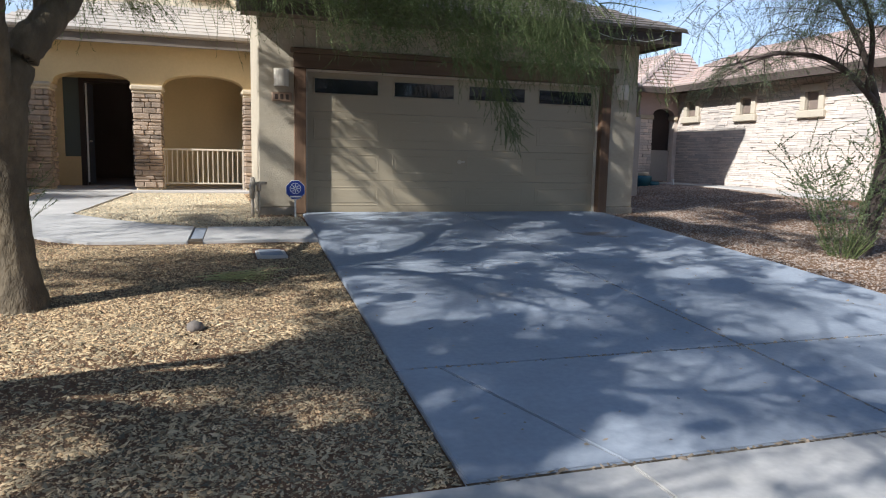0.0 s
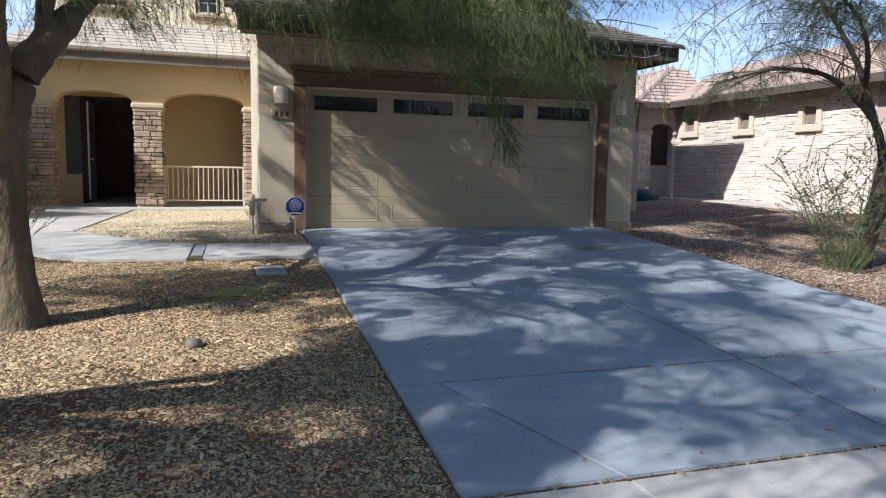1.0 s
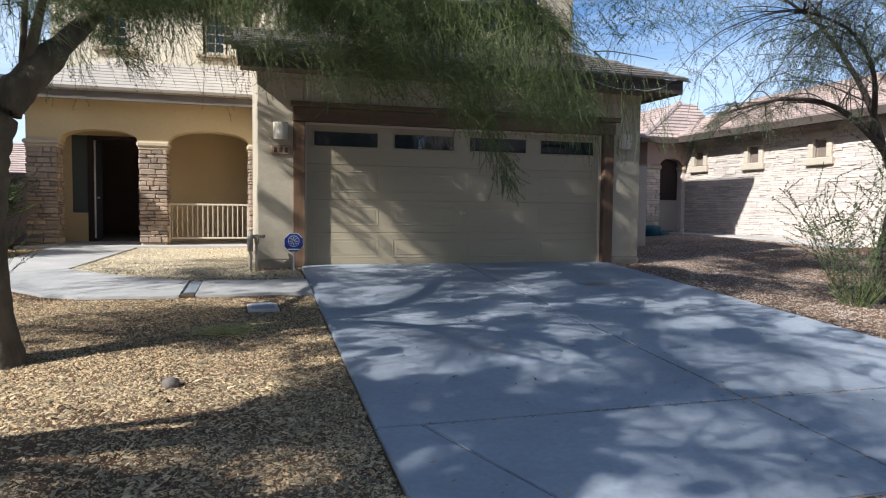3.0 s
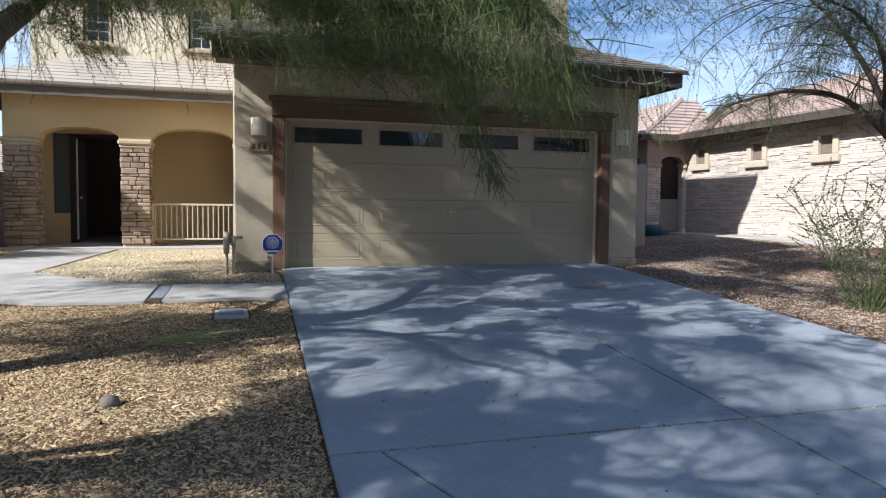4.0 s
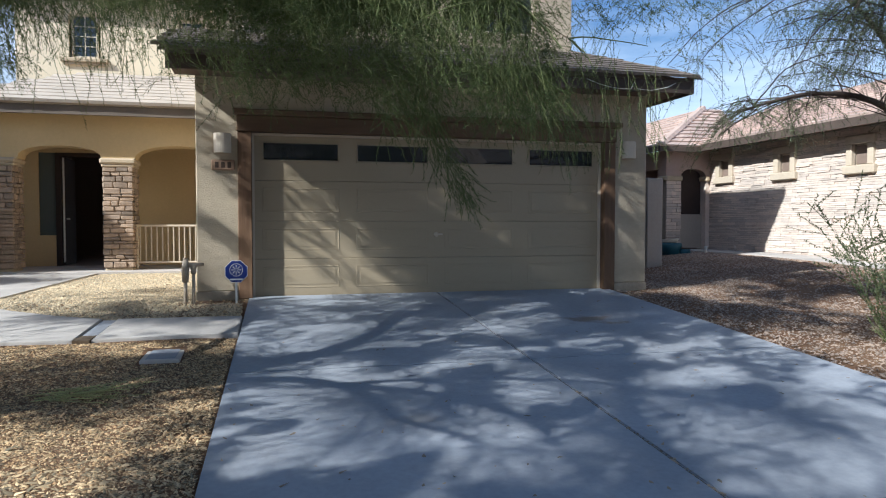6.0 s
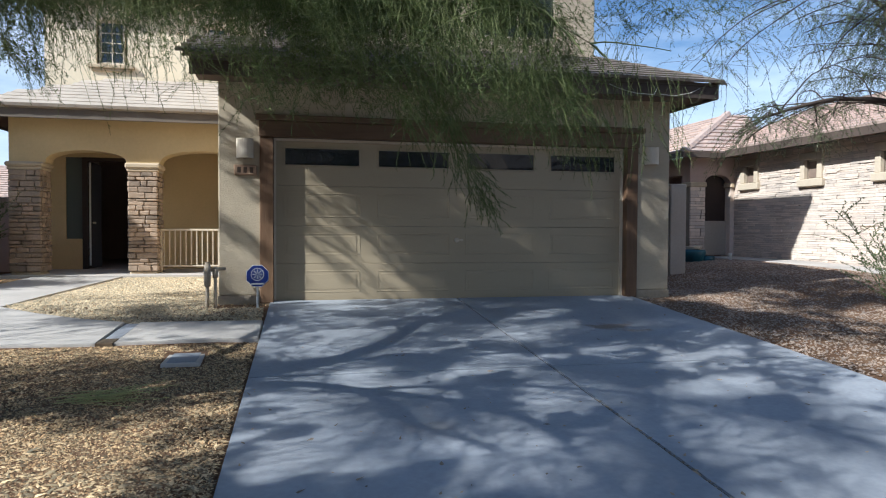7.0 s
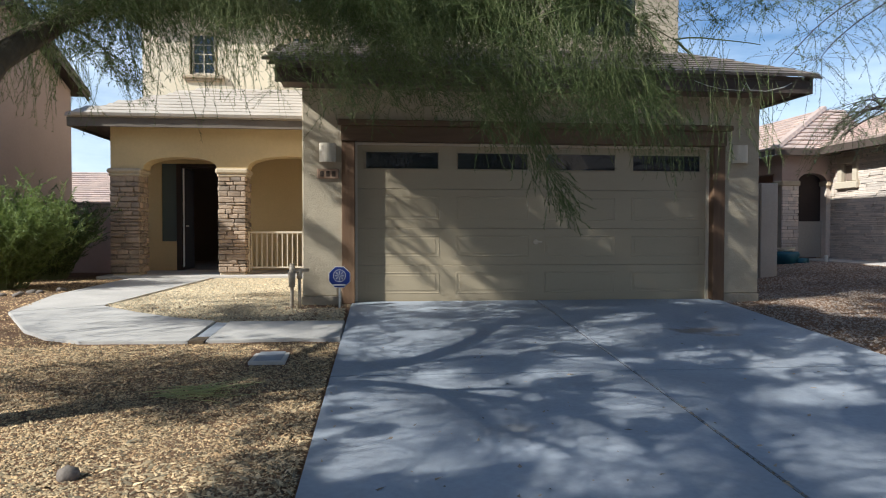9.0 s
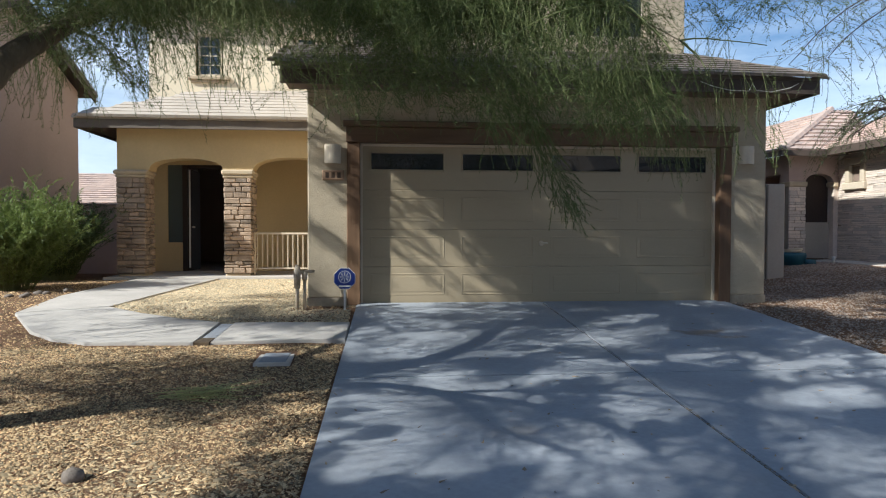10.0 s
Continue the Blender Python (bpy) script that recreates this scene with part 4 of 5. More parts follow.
def roof_sheet(name, corners, step, mat, parent, thick=0.04, tile=0.33):
    """A slope of flat tiles in joined courses. corners: eave start, eave end, top end, top start."""
    a, b, c, d = [Vector(p) for p in corners]
    rows = max(2, int(((d - a).length + (c - b).length) / 2 / step))
    n = (b - a).cross(d - a).normalized()
    if n.z < 0:
        n = -n
    v, f = [], []
    rng = random.Random(rows * 7)
    for r in range(rows):
        t0, t1 = r / rows, (r + 1.12) / rows
        p, q = a.lerp(d, t0), b.lerp(c, t0)
        s, t = a.lerp(d, min(1, t1)), b.lerp(c, min(1, t1))
        cols = max(1, int((q - p).length / tile))
        for k in range(cols):
            u0, u1 = (k + 0.015) / cols, (k + 0.985) / cols
            lift = n * (thick + rng.uniform(0, 0.008))
            n0 = len(v)
            lo0, lo1, hi0, hi1 = p.lerp(q, u0), p.lerp(q, u1), s.lerp(t, u0), s.lerp(t, u1)
            v += [lo0 + lift, lo1 + lift, hi1 + n * 0.008, hi0 + n * 0.008, lo0, lo1]
            f += [(n0, n0 + 1, n0 + 2, n0 + 3), (n0 + 4, n0 + 5, n0 + 1, n0)]
    raw("roof_deck", [a, b, c, d], [(0, 1, 2, 3)], mat, parent)
    return tagged(raw(name, v, f, mat, parent), kind="stuff")


# side-facing garage roof and the entry's hip
roof_sheet("roof_tiles", ((10.45, -0.55, 2.86), (10.45, 7.5, 2.86), (14.3, 7.5, 4.32), (14.3, 3.3, 4.32)), 0.33, TILE_RED, nb)
roof_sheet("roof_tiles", ((10.45, -0.55, 2.86), (18.3, -0.55, 2.86), (14.35, 3.3, 4.32), (14.3, 3.3, 4.32)), 0.33, TILE_RED, nb)
part("fascia", box((10.45, -0.55, 2.70), (10.49, 6.0, 2.86)), FASCIA, nb)
part("fascia", box((10.49, -0.55, 2.70), (18.0, -0.51, 2.86)), FASCIA, nb)
part("soffit", box((10.49, -0.5, 2.76), (10.998, 6.0, 2.79)), SOFFIT, nb)
roof_sheet("roof_tiles", ((9.35, 5.9, 2.80), (11.9, 5.9, 2.80), (12.9, 8.6, 4.2), (12.3, 8.6, 4.2)), 0.33, TILE_RED, nb)
roof_sheet("roof_tiles", ((9.35, 5.9, 2.80), (9.35, 14, 2.80), (12.3, 14, 4.2), (12.3, 8.6, 4.2)), 0.33, TILE_RED, nb)
hip_cap(nb, (9.35, 5.9, 2.84), (12.3, 8.6, 4.24), TILE_RED, 12)
part("fascia", box((9.35, 5.9, 2.68), (10.44, 5.94, 2.80)), FASCIA, nb)
part("fascia", box((9.35, 5.94, 2.68), (9.39, 13.9, 2.80)), FASCIA, nb)
part("soffit", box((9.39, 5.94, 2.72), (11.0, 6.3, 2.75)), SOFFIT, nb)
nwalk = empty("neighbour_path", "narrow pale concrete path along the stone wall", "path", kind="structure")
slab("path_slab", [(10.05, 0.2), (10.85, 0.2), (10.85, 3.2), (10.05, 3.2)], CONCRETE_WALK, nwalk, 0.02)
slab("path_slab", [(10.05, 3.21), (10.85, 3.21), (10.85, 6.25), (10.05, 6.25)], CONCRETE_WALK, nwalk, 0.02)

# side yard wall beside the garage
fence = empty("side_yard_wall", "plain tan block wall closing the side yard", "wall", "garden walls", at=(6.7, 3.5, 0))
part("panel", box((5.54, 3.5, -0.1), (7.62, 3.68, 1.80), 0.01), FENCE, fence)
part("end_post", box((7.62, 3.44, -0.1), (7.96, 3.74, 1.86), 0.012), FENCE, fence)
fence = empty("garden_wall", "plain grey tan block wall behind the shrubs", "wall", "garden walls", at=(-6.4, 7.2, 0))
part("panel", box((-7.77, 7.2, -0.1), (-4.95, 7.38, 1.52), 0.008), STUCCO_PINK, fence)
part("coping", box((-7.77, 7.17, 1.522), (-4.95, 7.41, 1.57), 0.01), STUCCO_PINK, fence)

# blue tub with a hose beside the entry
tub = empty("watering_tub", "dark teal plastic tub with a coiled hose", "tub", at=(9.35, 5.4, ground_z(9.35, 5.4)))
tzz = ground_z(9.35, 5.4)
tube("tub_body", [(9.35, 5.4, tzz - 0.02), (9.35, 5.4, tzz + 0.2), (9.35, 5.4, tzz + 0.26)], [0.22, 0.27, 0.25], TEAL, tub, sides=14)
hv, hf = [], []
add_tube(hv, hf, [(9.35 + 0.17 * math.cos(i * 0.5), 5.4 + 0.17 * math.sin(i * 0.5), tzz + 0.27 + i * 0.003) for i in range(28)], [0.018] * 28, 5)
raw("hose", hv, hf, METAL_PALE, tub, flat=False)
tube("tub_lip", [(9.62, 5.25, tzz - 0.02), (9.62, 5.25, tzz + 0.12)], [0.15, 0.14], TEAL, tub, sides=10)

# house on the other side: gable wall
lh = empty("neighbour_house", "two-storey pink stucco house with a gable roof", "house", "neighbour houses", at=(-10, 7.5, 0))
part("gable_wall", prism([(3.4, -0.1), (11.0, -0.1), (11.0, 4.72), (7.3, 5.97), (3.4, 4.62)], 0, -16.0, -7.78), STUCCO_PINK, lh, "dull pink stucco")
part("roof_slope", prism([(2.95, 4.48), (7.3, 6.03), (7.3, 6.17), (2.95, 4.62)], 0, -16.3, -7.43), TILE, lh)
part("roof_slope", prism([(7.3, 6.03), (11.45, 4.63), (11.45, 4.77), (7.3, 6.17)], 0, -16.3, -7.43), TILE, lh)
part("rake_board", prism([(2.95, 4.36), (7.3, 5.89), (11.45, 4.5), (11.45, 4.63), (7.3, 6.025), (2.95, 4.48)], 0, -7.50, -7.465), FASCIA, lh)
fh = empty("distant_house", "far house with pale ribbed tile roof", "house", "neighbour houses", at=(-10, 21, 0))
part("wall", box((-15.7, 20, -0.1), (-6.0, 27, 1.95)), STUCCO_PINK, fh)
roof_sheet("roof_tiles", ((-16.2, 19.4, 1.85), (-5.5, 19.4, 1.85), (-8.5, 22.0, 3.35), (-13.6, 22.0, 3.35)), 0.25, TILE_RED, fh)

# loose cable slung under the garage eave
cable = empty("eave_cable", "thin pale cable sagging under the garage eave", "cable", at=(5.0, -0.72, 2.8))
run = [(4.30, 2.86), (4.48, 2.80), (4.70, 2.755), (4.95, 2.75), (5.0, 2.85), (5.05, 2.76), (5.25, 2.745), (5.5, 2.80), (5.62, 2.86)]
tube("wire", [(x, EY - 0.012, z) for x, z in run], [0.004] * len(run), WHITE, cable, sides=4)
stub = empty("pipe_stub", "short white pipe standing beside the path", "pipe", at=(9.95, 4.9, ground_z(9.95, 4.9)))
zs0 = ground_z(9.95, 4.9)
tube("pipe", [(9.95, 4.9, zs0 - 0.05), (9.95, 4.9, zs0 + 0.10), (9.95, 4.9, zs0 + 0.15)], [0.03, 0.03, 0.04], WHITE, stub)

# unseen plain houses close the far side of the street, added so the garage panes reflect dark walls
for x0, x1 in ((-34, -12), (-9, 9), (13, 36)):
    oh = empty("reflection_house", "unseen plain tan house added across the street for dark reflections", "house", "neighbour houses", at=((x0 + x1) / 2, -32, 0))
    part("wall", box((x0, -40, -0.8), (x1, -30, 4.4)), STUCCO_PINK, oh)
    part("roof", prism([(-41, 4.4), (-29.4, 4.4), (-35, 7.4)], 0, x0 - 0.5, x1 + 0.5), TILE, oh)

# ---- plants ----
class Greens:
    """Gathers thin stems and small leaves, and turns each into one mesh."""

    def __init__(self, seed):
        self.rng = random.Random(seed)
        self.sv, self.sf, self.lv, self.lf = [], [], [], []
        self.bare_at = None

    def leaf(self, p, d, length, width):
        r = self.rng
        if self.bare_at and r.random() < self.bare_at(p):
            return
        u = Vector((r.gauss(0, 1), r.gauss(0, 1), r.gauss(0, 1)))
        s = d.cross(u)
        if s.length < 1e-4:
            return
        s = s.normalized() * width * 0.5
        n = len(self.lv)
        self.lv += [p - s, p + s, p + d * length]
        self.lf.append((n, n + 1, n + 2))

    def shoot(self, start, way, length, droop, leaf_len, leaf_w, gap, radius=0.0016, low=None, bare=0.05, spread=0.9):
        """One thin shoot that bends down (droop) or stays up, set with leaves on both sides."""
        r = self.rng
        p, d = Vector(start), Vector(way).normalized()
        step = 0.07
        pts, n = [p.copy()], max(2, int(length / step))
        for i in range(n):
            d = (d + Vector((r.gauss(0, 0.07), r.gauss(0, 0.07), r.gauss(0, 0.05) - droop))).normalized()
            q = p + d * step
            if low and q.z < low(q):
                break
            k = 0.0
            while k < step and i * step > bare * length:
                side = Vector((r.gauss(0, 1), r.gauss(0, 1), r.gauss(0, 0.8))).normalized()
                self.leaf(p + d * k, (d * (1 - 0.5 * spread) + side * spread * 0.75).normalized(), leaf_len * r.uniform(0.6, 1.2), leaf_w * r.uniform(0.7, 1.2))
                k += gap
            p = q
            pts.append(p.copy())
        if len(pts) > 1:
            thin = pts[:-1:5] + [pts[-1]]
            add_tube(self.sv, self.sf, thin, [radius * (1 - 0.6 * i / len(thin)) for i in range(len(thin))], 3, cap=False)
        return pts

    def build(self, parent, stem_mat, leaf_mat, stem="twig_growth", crown="crown"):
        if self.sv:
            tagged(raw(stem, self.sv, self.sf, stem_mat, parent), kind="stuff")
        tagged(raw(crown, self.lv, self.lf, leaf_mat, parent), kind="stuff")


def spline(pts, n):
    """Points on a smooth line through pts."""
    pts = [Vector(p) for p in pts]
    out = []
    for i in range(len(pts) - 1):
        a, b, c, d = pts[max(i - 1, 0)], pts[i], pts[i + 1], pts[min(i + 2, len(pts) - 1)]
        for k in range(n):
            t = k / n
            out.append(0.5 * ((2 * b) + (c - a) * t + (2 * a - 5 * b + 4 * c - d) * t * t + (3 * b - a - 3 * c + d) * t ** 3))
    out.append(pts[-1])
    return out


def limb(parent, pts, r0, r1, name="limb", knots=0.0, seed=0, sides=9, bark=BARK):
    line = spline(pts, 6)
    rng = random.Random(seed)
    n = len(line)
    radii = [(r0 + (r1 - r0) * (i / (n - 1)) ** 0.8) * (1 + rng.uniform(-knots, knots)) for i in range(n)]
    tube(name, line, radii, bark, parent, sides=sides)
    return line


def weeping_tree(name, label, base, trunk, r_base, limbs, low, seed, leaf_mat, sprays, shoots, leaf=(0.038, 0.0065), gap=0.0125, reach=(0.7, 1.7), shoot_len=(0.35, 0.85), bark=BARK, clump=0.10, twig_r=0.013, bare_at=None):
    tree = empty(name, label, "tree", "yard trees", at=base)
    line = spline(trunk, 6)
    rng = random.Random(seed)
    radii = []
    for i in range(len(line)):
        t = i / (len(line) - 1)
        flare = 1 + 0.75 * max(0, 1 - t * 5) ** 2
        radii.append(r_base * flare * (1 - 0.14 * t - 0.17 * t ** 6) * (1 + rng.uniform(-0.07, 0.07)))
    tube("trunk", line, radii, bark, tree, sides=14)
    g = Greens(seed)
    g.bare_at = bare_at
    for li, (pts, r0, weight, *up) in enumerate(limbs):
        rise = up[0] if up else 0.0
        ln = limb(tree, pts, r0, min(0.012, r0 * 0.5), knots=0.08, seed=seed + li, bark=bark)
        n = len(ln)
        for s in range(int(sprays * weight)):
            i = rng.randrange(int(n * 0.30), n)
            p = ln[i].copy()
            ahead = (ln[min(i + 1, n - 1)] - ln[max(i - 1, 0)]).normalized()
            a = rng.uniform(0, 2 * math.pi)
            d = (Vector((math.cos(a), math.sin(a), rng.uniform(-0.1, 0.7))) + ahead * 0.8).normalized()
            length = rng.uniform(*reach)
            branch, q = [p.copy()], p.copy()
            for k in range(int(length / 0.12)):
                d = (d + Vector((rng.gauss(0, 0.08), rng.gauss(0, 0.08), rng.gauss(0, 0.05) - 0.07))).normalized()
                q = q + d * 0.12
                if q.z < low(q) + rise + 0.08:
                    break
                branch.append(q.copy())
            if len(branch) < 3:
                continue
            add_tube(g.sv, g.sf, branch, [twig_r * (1 - 0.75 * k / len(branch)) + 0.0015 for k in range(len(branch))], 4, cap=False)
            for k in range(shoots):
                b = branch[rng.randrange(1, len(branch))]
                if clump and noise.noise(b * 1.15 + Vector((seed, 0, 0))) < clump:
                    continue
                a2 = rng.uniform(0, 2 * math.pi)
                way = Vector((math.cos(a2), math.sin(a2), rng.uniform(-0.5, 0.45)))
                g.shoot(b, way, rng.uniform(*shoot_len), 0.16, leaf[0], leaf[1], gap, low=lambda v, k=rise: low(v) + k)
    return tree, g


EYE_END = Vector((0.2, -9.5, 0.95))


def low_canopy(slope, rough, seed):
    off = Vector((seed * 3.1, seed * 1.7, 0))

    def low(p):
        """The lowest that the crown hangs: cleared over the drive and the street, ragged at its edge."""
        d = math.hypot(p.x - EYE_END.x, p.y - EYE_END.y)
        return 0.95 + slope * d + rough * noise.noise(Vector((p.x, p.y, 0)) * 1.4 + off) * 2
    return low


low_a = low_canopy(0.188, 0.28, 1)


# Sun flecks: ragged holes right through the crowns, a hand to an arm wide, and clumps, set to put sun and shade where
# wanted.
# ACROSS and OVER span the plane square to the sun; holes and thick clumps are (across, over, radius) in it.
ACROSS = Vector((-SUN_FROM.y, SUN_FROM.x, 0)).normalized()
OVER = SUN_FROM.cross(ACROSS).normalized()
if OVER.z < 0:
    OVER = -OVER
SUN_HOLES = [(2.55, -0.62, 0.22), (4.1, -0.97, 0.36), (5.0, -1.38, 0.26), (5.13, -1.0, 0.28), (2.13, -0.23, 0.2), (3.16, 0.74, 0.22),
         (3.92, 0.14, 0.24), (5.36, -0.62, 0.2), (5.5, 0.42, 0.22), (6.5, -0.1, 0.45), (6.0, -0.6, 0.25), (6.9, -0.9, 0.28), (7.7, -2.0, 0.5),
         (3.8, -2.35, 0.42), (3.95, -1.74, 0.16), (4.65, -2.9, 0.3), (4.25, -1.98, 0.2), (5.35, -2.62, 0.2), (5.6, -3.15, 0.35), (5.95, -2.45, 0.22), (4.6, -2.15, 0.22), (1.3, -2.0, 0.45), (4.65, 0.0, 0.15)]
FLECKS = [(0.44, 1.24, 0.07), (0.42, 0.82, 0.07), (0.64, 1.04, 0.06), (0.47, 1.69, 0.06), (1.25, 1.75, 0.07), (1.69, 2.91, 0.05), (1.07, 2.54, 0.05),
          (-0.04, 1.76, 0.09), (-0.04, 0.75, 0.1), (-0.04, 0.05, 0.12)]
SHADE_CLUMPS = [(2.95, -0.85, 0.16), (3.5, -0.25, 0.22), (5.5, -1.35, 0.25), (3.6, 0.9, 0.32), (4.45, 0.58, 0.24), (5.2, 1.2, 0.35), (6.34, -1.3, 0.32),
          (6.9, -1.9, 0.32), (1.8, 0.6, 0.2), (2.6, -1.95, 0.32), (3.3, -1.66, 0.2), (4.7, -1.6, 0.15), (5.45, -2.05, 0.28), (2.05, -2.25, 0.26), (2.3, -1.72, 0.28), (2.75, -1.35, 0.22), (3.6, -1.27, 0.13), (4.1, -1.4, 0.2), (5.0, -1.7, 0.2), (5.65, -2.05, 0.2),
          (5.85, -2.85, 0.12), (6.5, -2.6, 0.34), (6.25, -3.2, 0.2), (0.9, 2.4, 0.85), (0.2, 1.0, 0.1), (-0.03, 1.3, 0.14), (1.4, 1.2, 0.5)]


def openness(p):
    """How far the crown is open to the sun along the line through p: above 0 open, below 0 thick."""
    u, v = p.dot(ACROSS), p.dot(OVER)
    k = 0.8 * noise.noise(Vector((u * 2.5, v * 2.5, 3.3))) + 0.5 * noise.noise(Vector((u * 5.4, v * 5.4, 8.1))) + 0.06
    # Thickened to shade the garage door, opened to light the near drive.
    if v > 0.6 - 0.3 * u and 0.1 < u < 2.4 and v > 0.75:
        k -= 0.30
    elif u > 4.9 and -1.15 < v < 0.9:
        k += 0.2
    for spots, w in ((SUN_HOLES, 0.55), (FLECKS, 0.9), (SHADE_CLUMPS, -0.8)):
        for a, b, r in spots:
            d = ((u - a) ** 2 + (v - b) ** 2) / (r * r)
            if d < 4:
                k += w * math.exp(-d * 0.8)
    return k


def bare_a(p):
    """Share of the leaves left out: holes for sun patches, and thin lower skirts on both sides of the main tassel."""
    h = (p.z - 0.95) / max(2.0, math.hypot(p.x - EYE_END.x, p.y - EYE_END.y))
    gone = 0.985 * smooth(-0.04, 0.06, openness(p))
    if h > 0.335 or p.y < -5.4:
        return gone
    if p.x < -0.1:
        return max(0.8 * gone, 0.50 * (1 - smooth(-0.9, -0.2, p.x)))
    if p.x > 0.9 and h > 0.215:
        return 0.85 * smooth(1.6, 2.4, p.x)
    return 0.0


# Several high limbs are out of view, set where their shade should fall.
LB = (-2.76, -4.6, ground_z(-2.76, -4.6))
left_tree, lg = weeping_tree(
    "weeping_tree", "large weeping desert tree with rough brown bark, in gravel", LB,
    [(-2.74, -4.6, -0.42), (-2.76, -4.6, -0.05), (-2.80, -4.6, 0.5), (-2.77, -4.6, 1.0), (-2.74, -4.6, 1.32), (-2.65, -4.55, 1.60), (-2.50, -4.44, 1.84), (-2.35, -4.29, 2.08)], 0.150,
    [([(-2.52, -4.46, 1.80), (-2.35, -4.29, 2.08), (-2.20, -3.85, 2.42), (-2.10, -3.1, 2.83), (-1.7, -2.75, 3.25), (-0.8, -2.85, 3.6), (0.5, -3.2, 3.7), (1.6, -3.6, 3.5)], 0.112, 2.0),
     ([(-2.77, -4.63, 1.0), (-2.74, -4.9, 1.85), (-2.62, -5.39, 2.24), (-2.77, -6.0, 2.49), (-3.05, -6.53, 2.76), (-3.1, -6.9, 2.94), (-3.2, -7.2, 3.13)], 0.085, 0.6),
     ([(-2.62, -5.39, 2.24), (-2.64, -5.98, 2.7), (-2.76, -6.59, 3.07), (-3.0, -7.12, 3.34), (-3.37, -7.68, 3.6)], 0.065, 0.6),
     ([(-2.56, -4.46, 1.86), (-2.56, -4.33, 2.4), (-2.55, -4.13, 2.94), (-2.41, -3.9, 3.58), (-2.25, -3.85, 4.42)], 0.03, 0.6, 0.8),
     ([(0.9, -3.36, 3.64), (1.6, -3.5, 3.25), (2.2, -3.6, 2.85), (2.8, -3.5, 2.6)], 0.008, 0.3),
     ([(-2.10, -3.1, 2.83), (-1.85, -2.6, 3.2), (-1.5, -2.0, 3.6), (-0.7, -1.5, 3.9), (0.4, -1.3, 3.9)], 0.045, 1.7, 0.6),
     ([(-1.9, -2.7, 3.15), (-2.2, -2.4, 3.7), (-2.5, -1.9, 4.5), (-2.3, -1.2, 5.0), (-1.4, -0.7, 5.1)], 0.028, 0.7, 0.9),
     ([(-2.78, -4.60, 1.0), (-3.12, -4.72, 1.6), (-3.7, -5.0, 3.0), (-4.7, -5.2, 3.5), (-5.8, -5.1, 3.6)], 0.09, 1.9, 0.15),
     ([(-2.62, -5.39, 2.22), (-2.66, -5.7, 2.8), (-2.6, -6.5, 3.7), (-2.3, -7.8, 4.2)], 0.045, 1.7),
     ([(-2.82, -4.57, 0.95), (-3.5, -3.9, 2.2), (-4.3, -2.8, 3.3), (-5.2, -1.7, 3.6)], 0.07, 0.6),
     ([(0.0, -1.4, 3.9), (0.9, -1.6, 4.35), (1.8, -2.0, 4.6), (2.8, -2.3, 4.6)], 0.03, 1.0, 1.25),
     ([(-4.3, -2.8, 3.3), (-5.6, -3.1, 3.7), (-7.2, -3.3, 3.9)], 0.04, 0.7),
     ([(-2.66, -5.7, 2.8), (-3.4, -6.2, 3.3), (-4.3, -6.8, 3.6)], 0.03, 0.5),
     ([(-2.68, -4.57, 1.52), (-2.54, -4.46, 1.89), (-2.42, -4.48, 2.35), (-2.1, -4.9, 3.2), (-1.3, -5.2, 4.4), (0.2, -5.5, 4.9), (2.0, -5.6, 4.9), (3.2, -5.4, 4.7)], 0.05, 1.5, 0.7),
     ([(0.55, -3.2, 3.7), (1.2, -3.3, 3.95), (2.2, -3.2, 4.3), (3.5, -2.8, 4.4)], 0.035, 1.4, 1.0),
     ([(-0.7, -2.85, 3.62), (-0.2, -3.2, 3.45), (0.3, -2.9, 3.35), (1.0, -2.3, 3.3)], 0.03, 1.0),
     ],
    low_a, 41, LEAF, 46, 150, leaf=(0.046, 0.0095), gap=0.021, shoot_len=(0.35, 0.85), bare_at=bare_a, clump=0.17, bark=BARK_OLIVE, twig_r=0.007)


def bare_b(p):
    h = (p.z - 0.95) / max(2.0, math.hypot(p.x - EYE_END.x, p.y - EYE_END.y))
    if h < 0.335 and p.y > -5.4:
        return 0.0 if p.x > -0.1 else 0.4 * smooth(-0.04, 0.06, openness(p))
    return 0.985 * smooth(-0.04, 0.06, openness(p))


lg.bare_at = bare_b
rng = random.Random(77)
# a long tassel that hangs and sweeps before the garage door
sweep = spline([(1.32, -3.8, 2.55), (1.40, -3.75, 2.1), (1.52, -3.68, 1.78), (1.72, -3.5, 1.46), (1.92, -3.2, 1.25), (2.06, -3.05, 1.08)], 8)
for k in range(190):
    i = int(rng.random() ** 0.8 * (len(sweep) - 6))
    p = sweep[i] + Vector((rng.gauss(0, 0.06), rng.gauss(0, 0.06), rng.gauss(0, 0.05)))
    d = (sweep[i + 5] - sweep[i]).normalized() + Vector((rng.gauss(0, 0.22), rng.gauss(0, 0.15), rng.gauss(0, 0.15)))
    lg.shoot(p, d, rng.uniform(0.22, 0.5), 0.03, 0.034, 0.0065, 0.011, bare=0.02, spread=0.6)
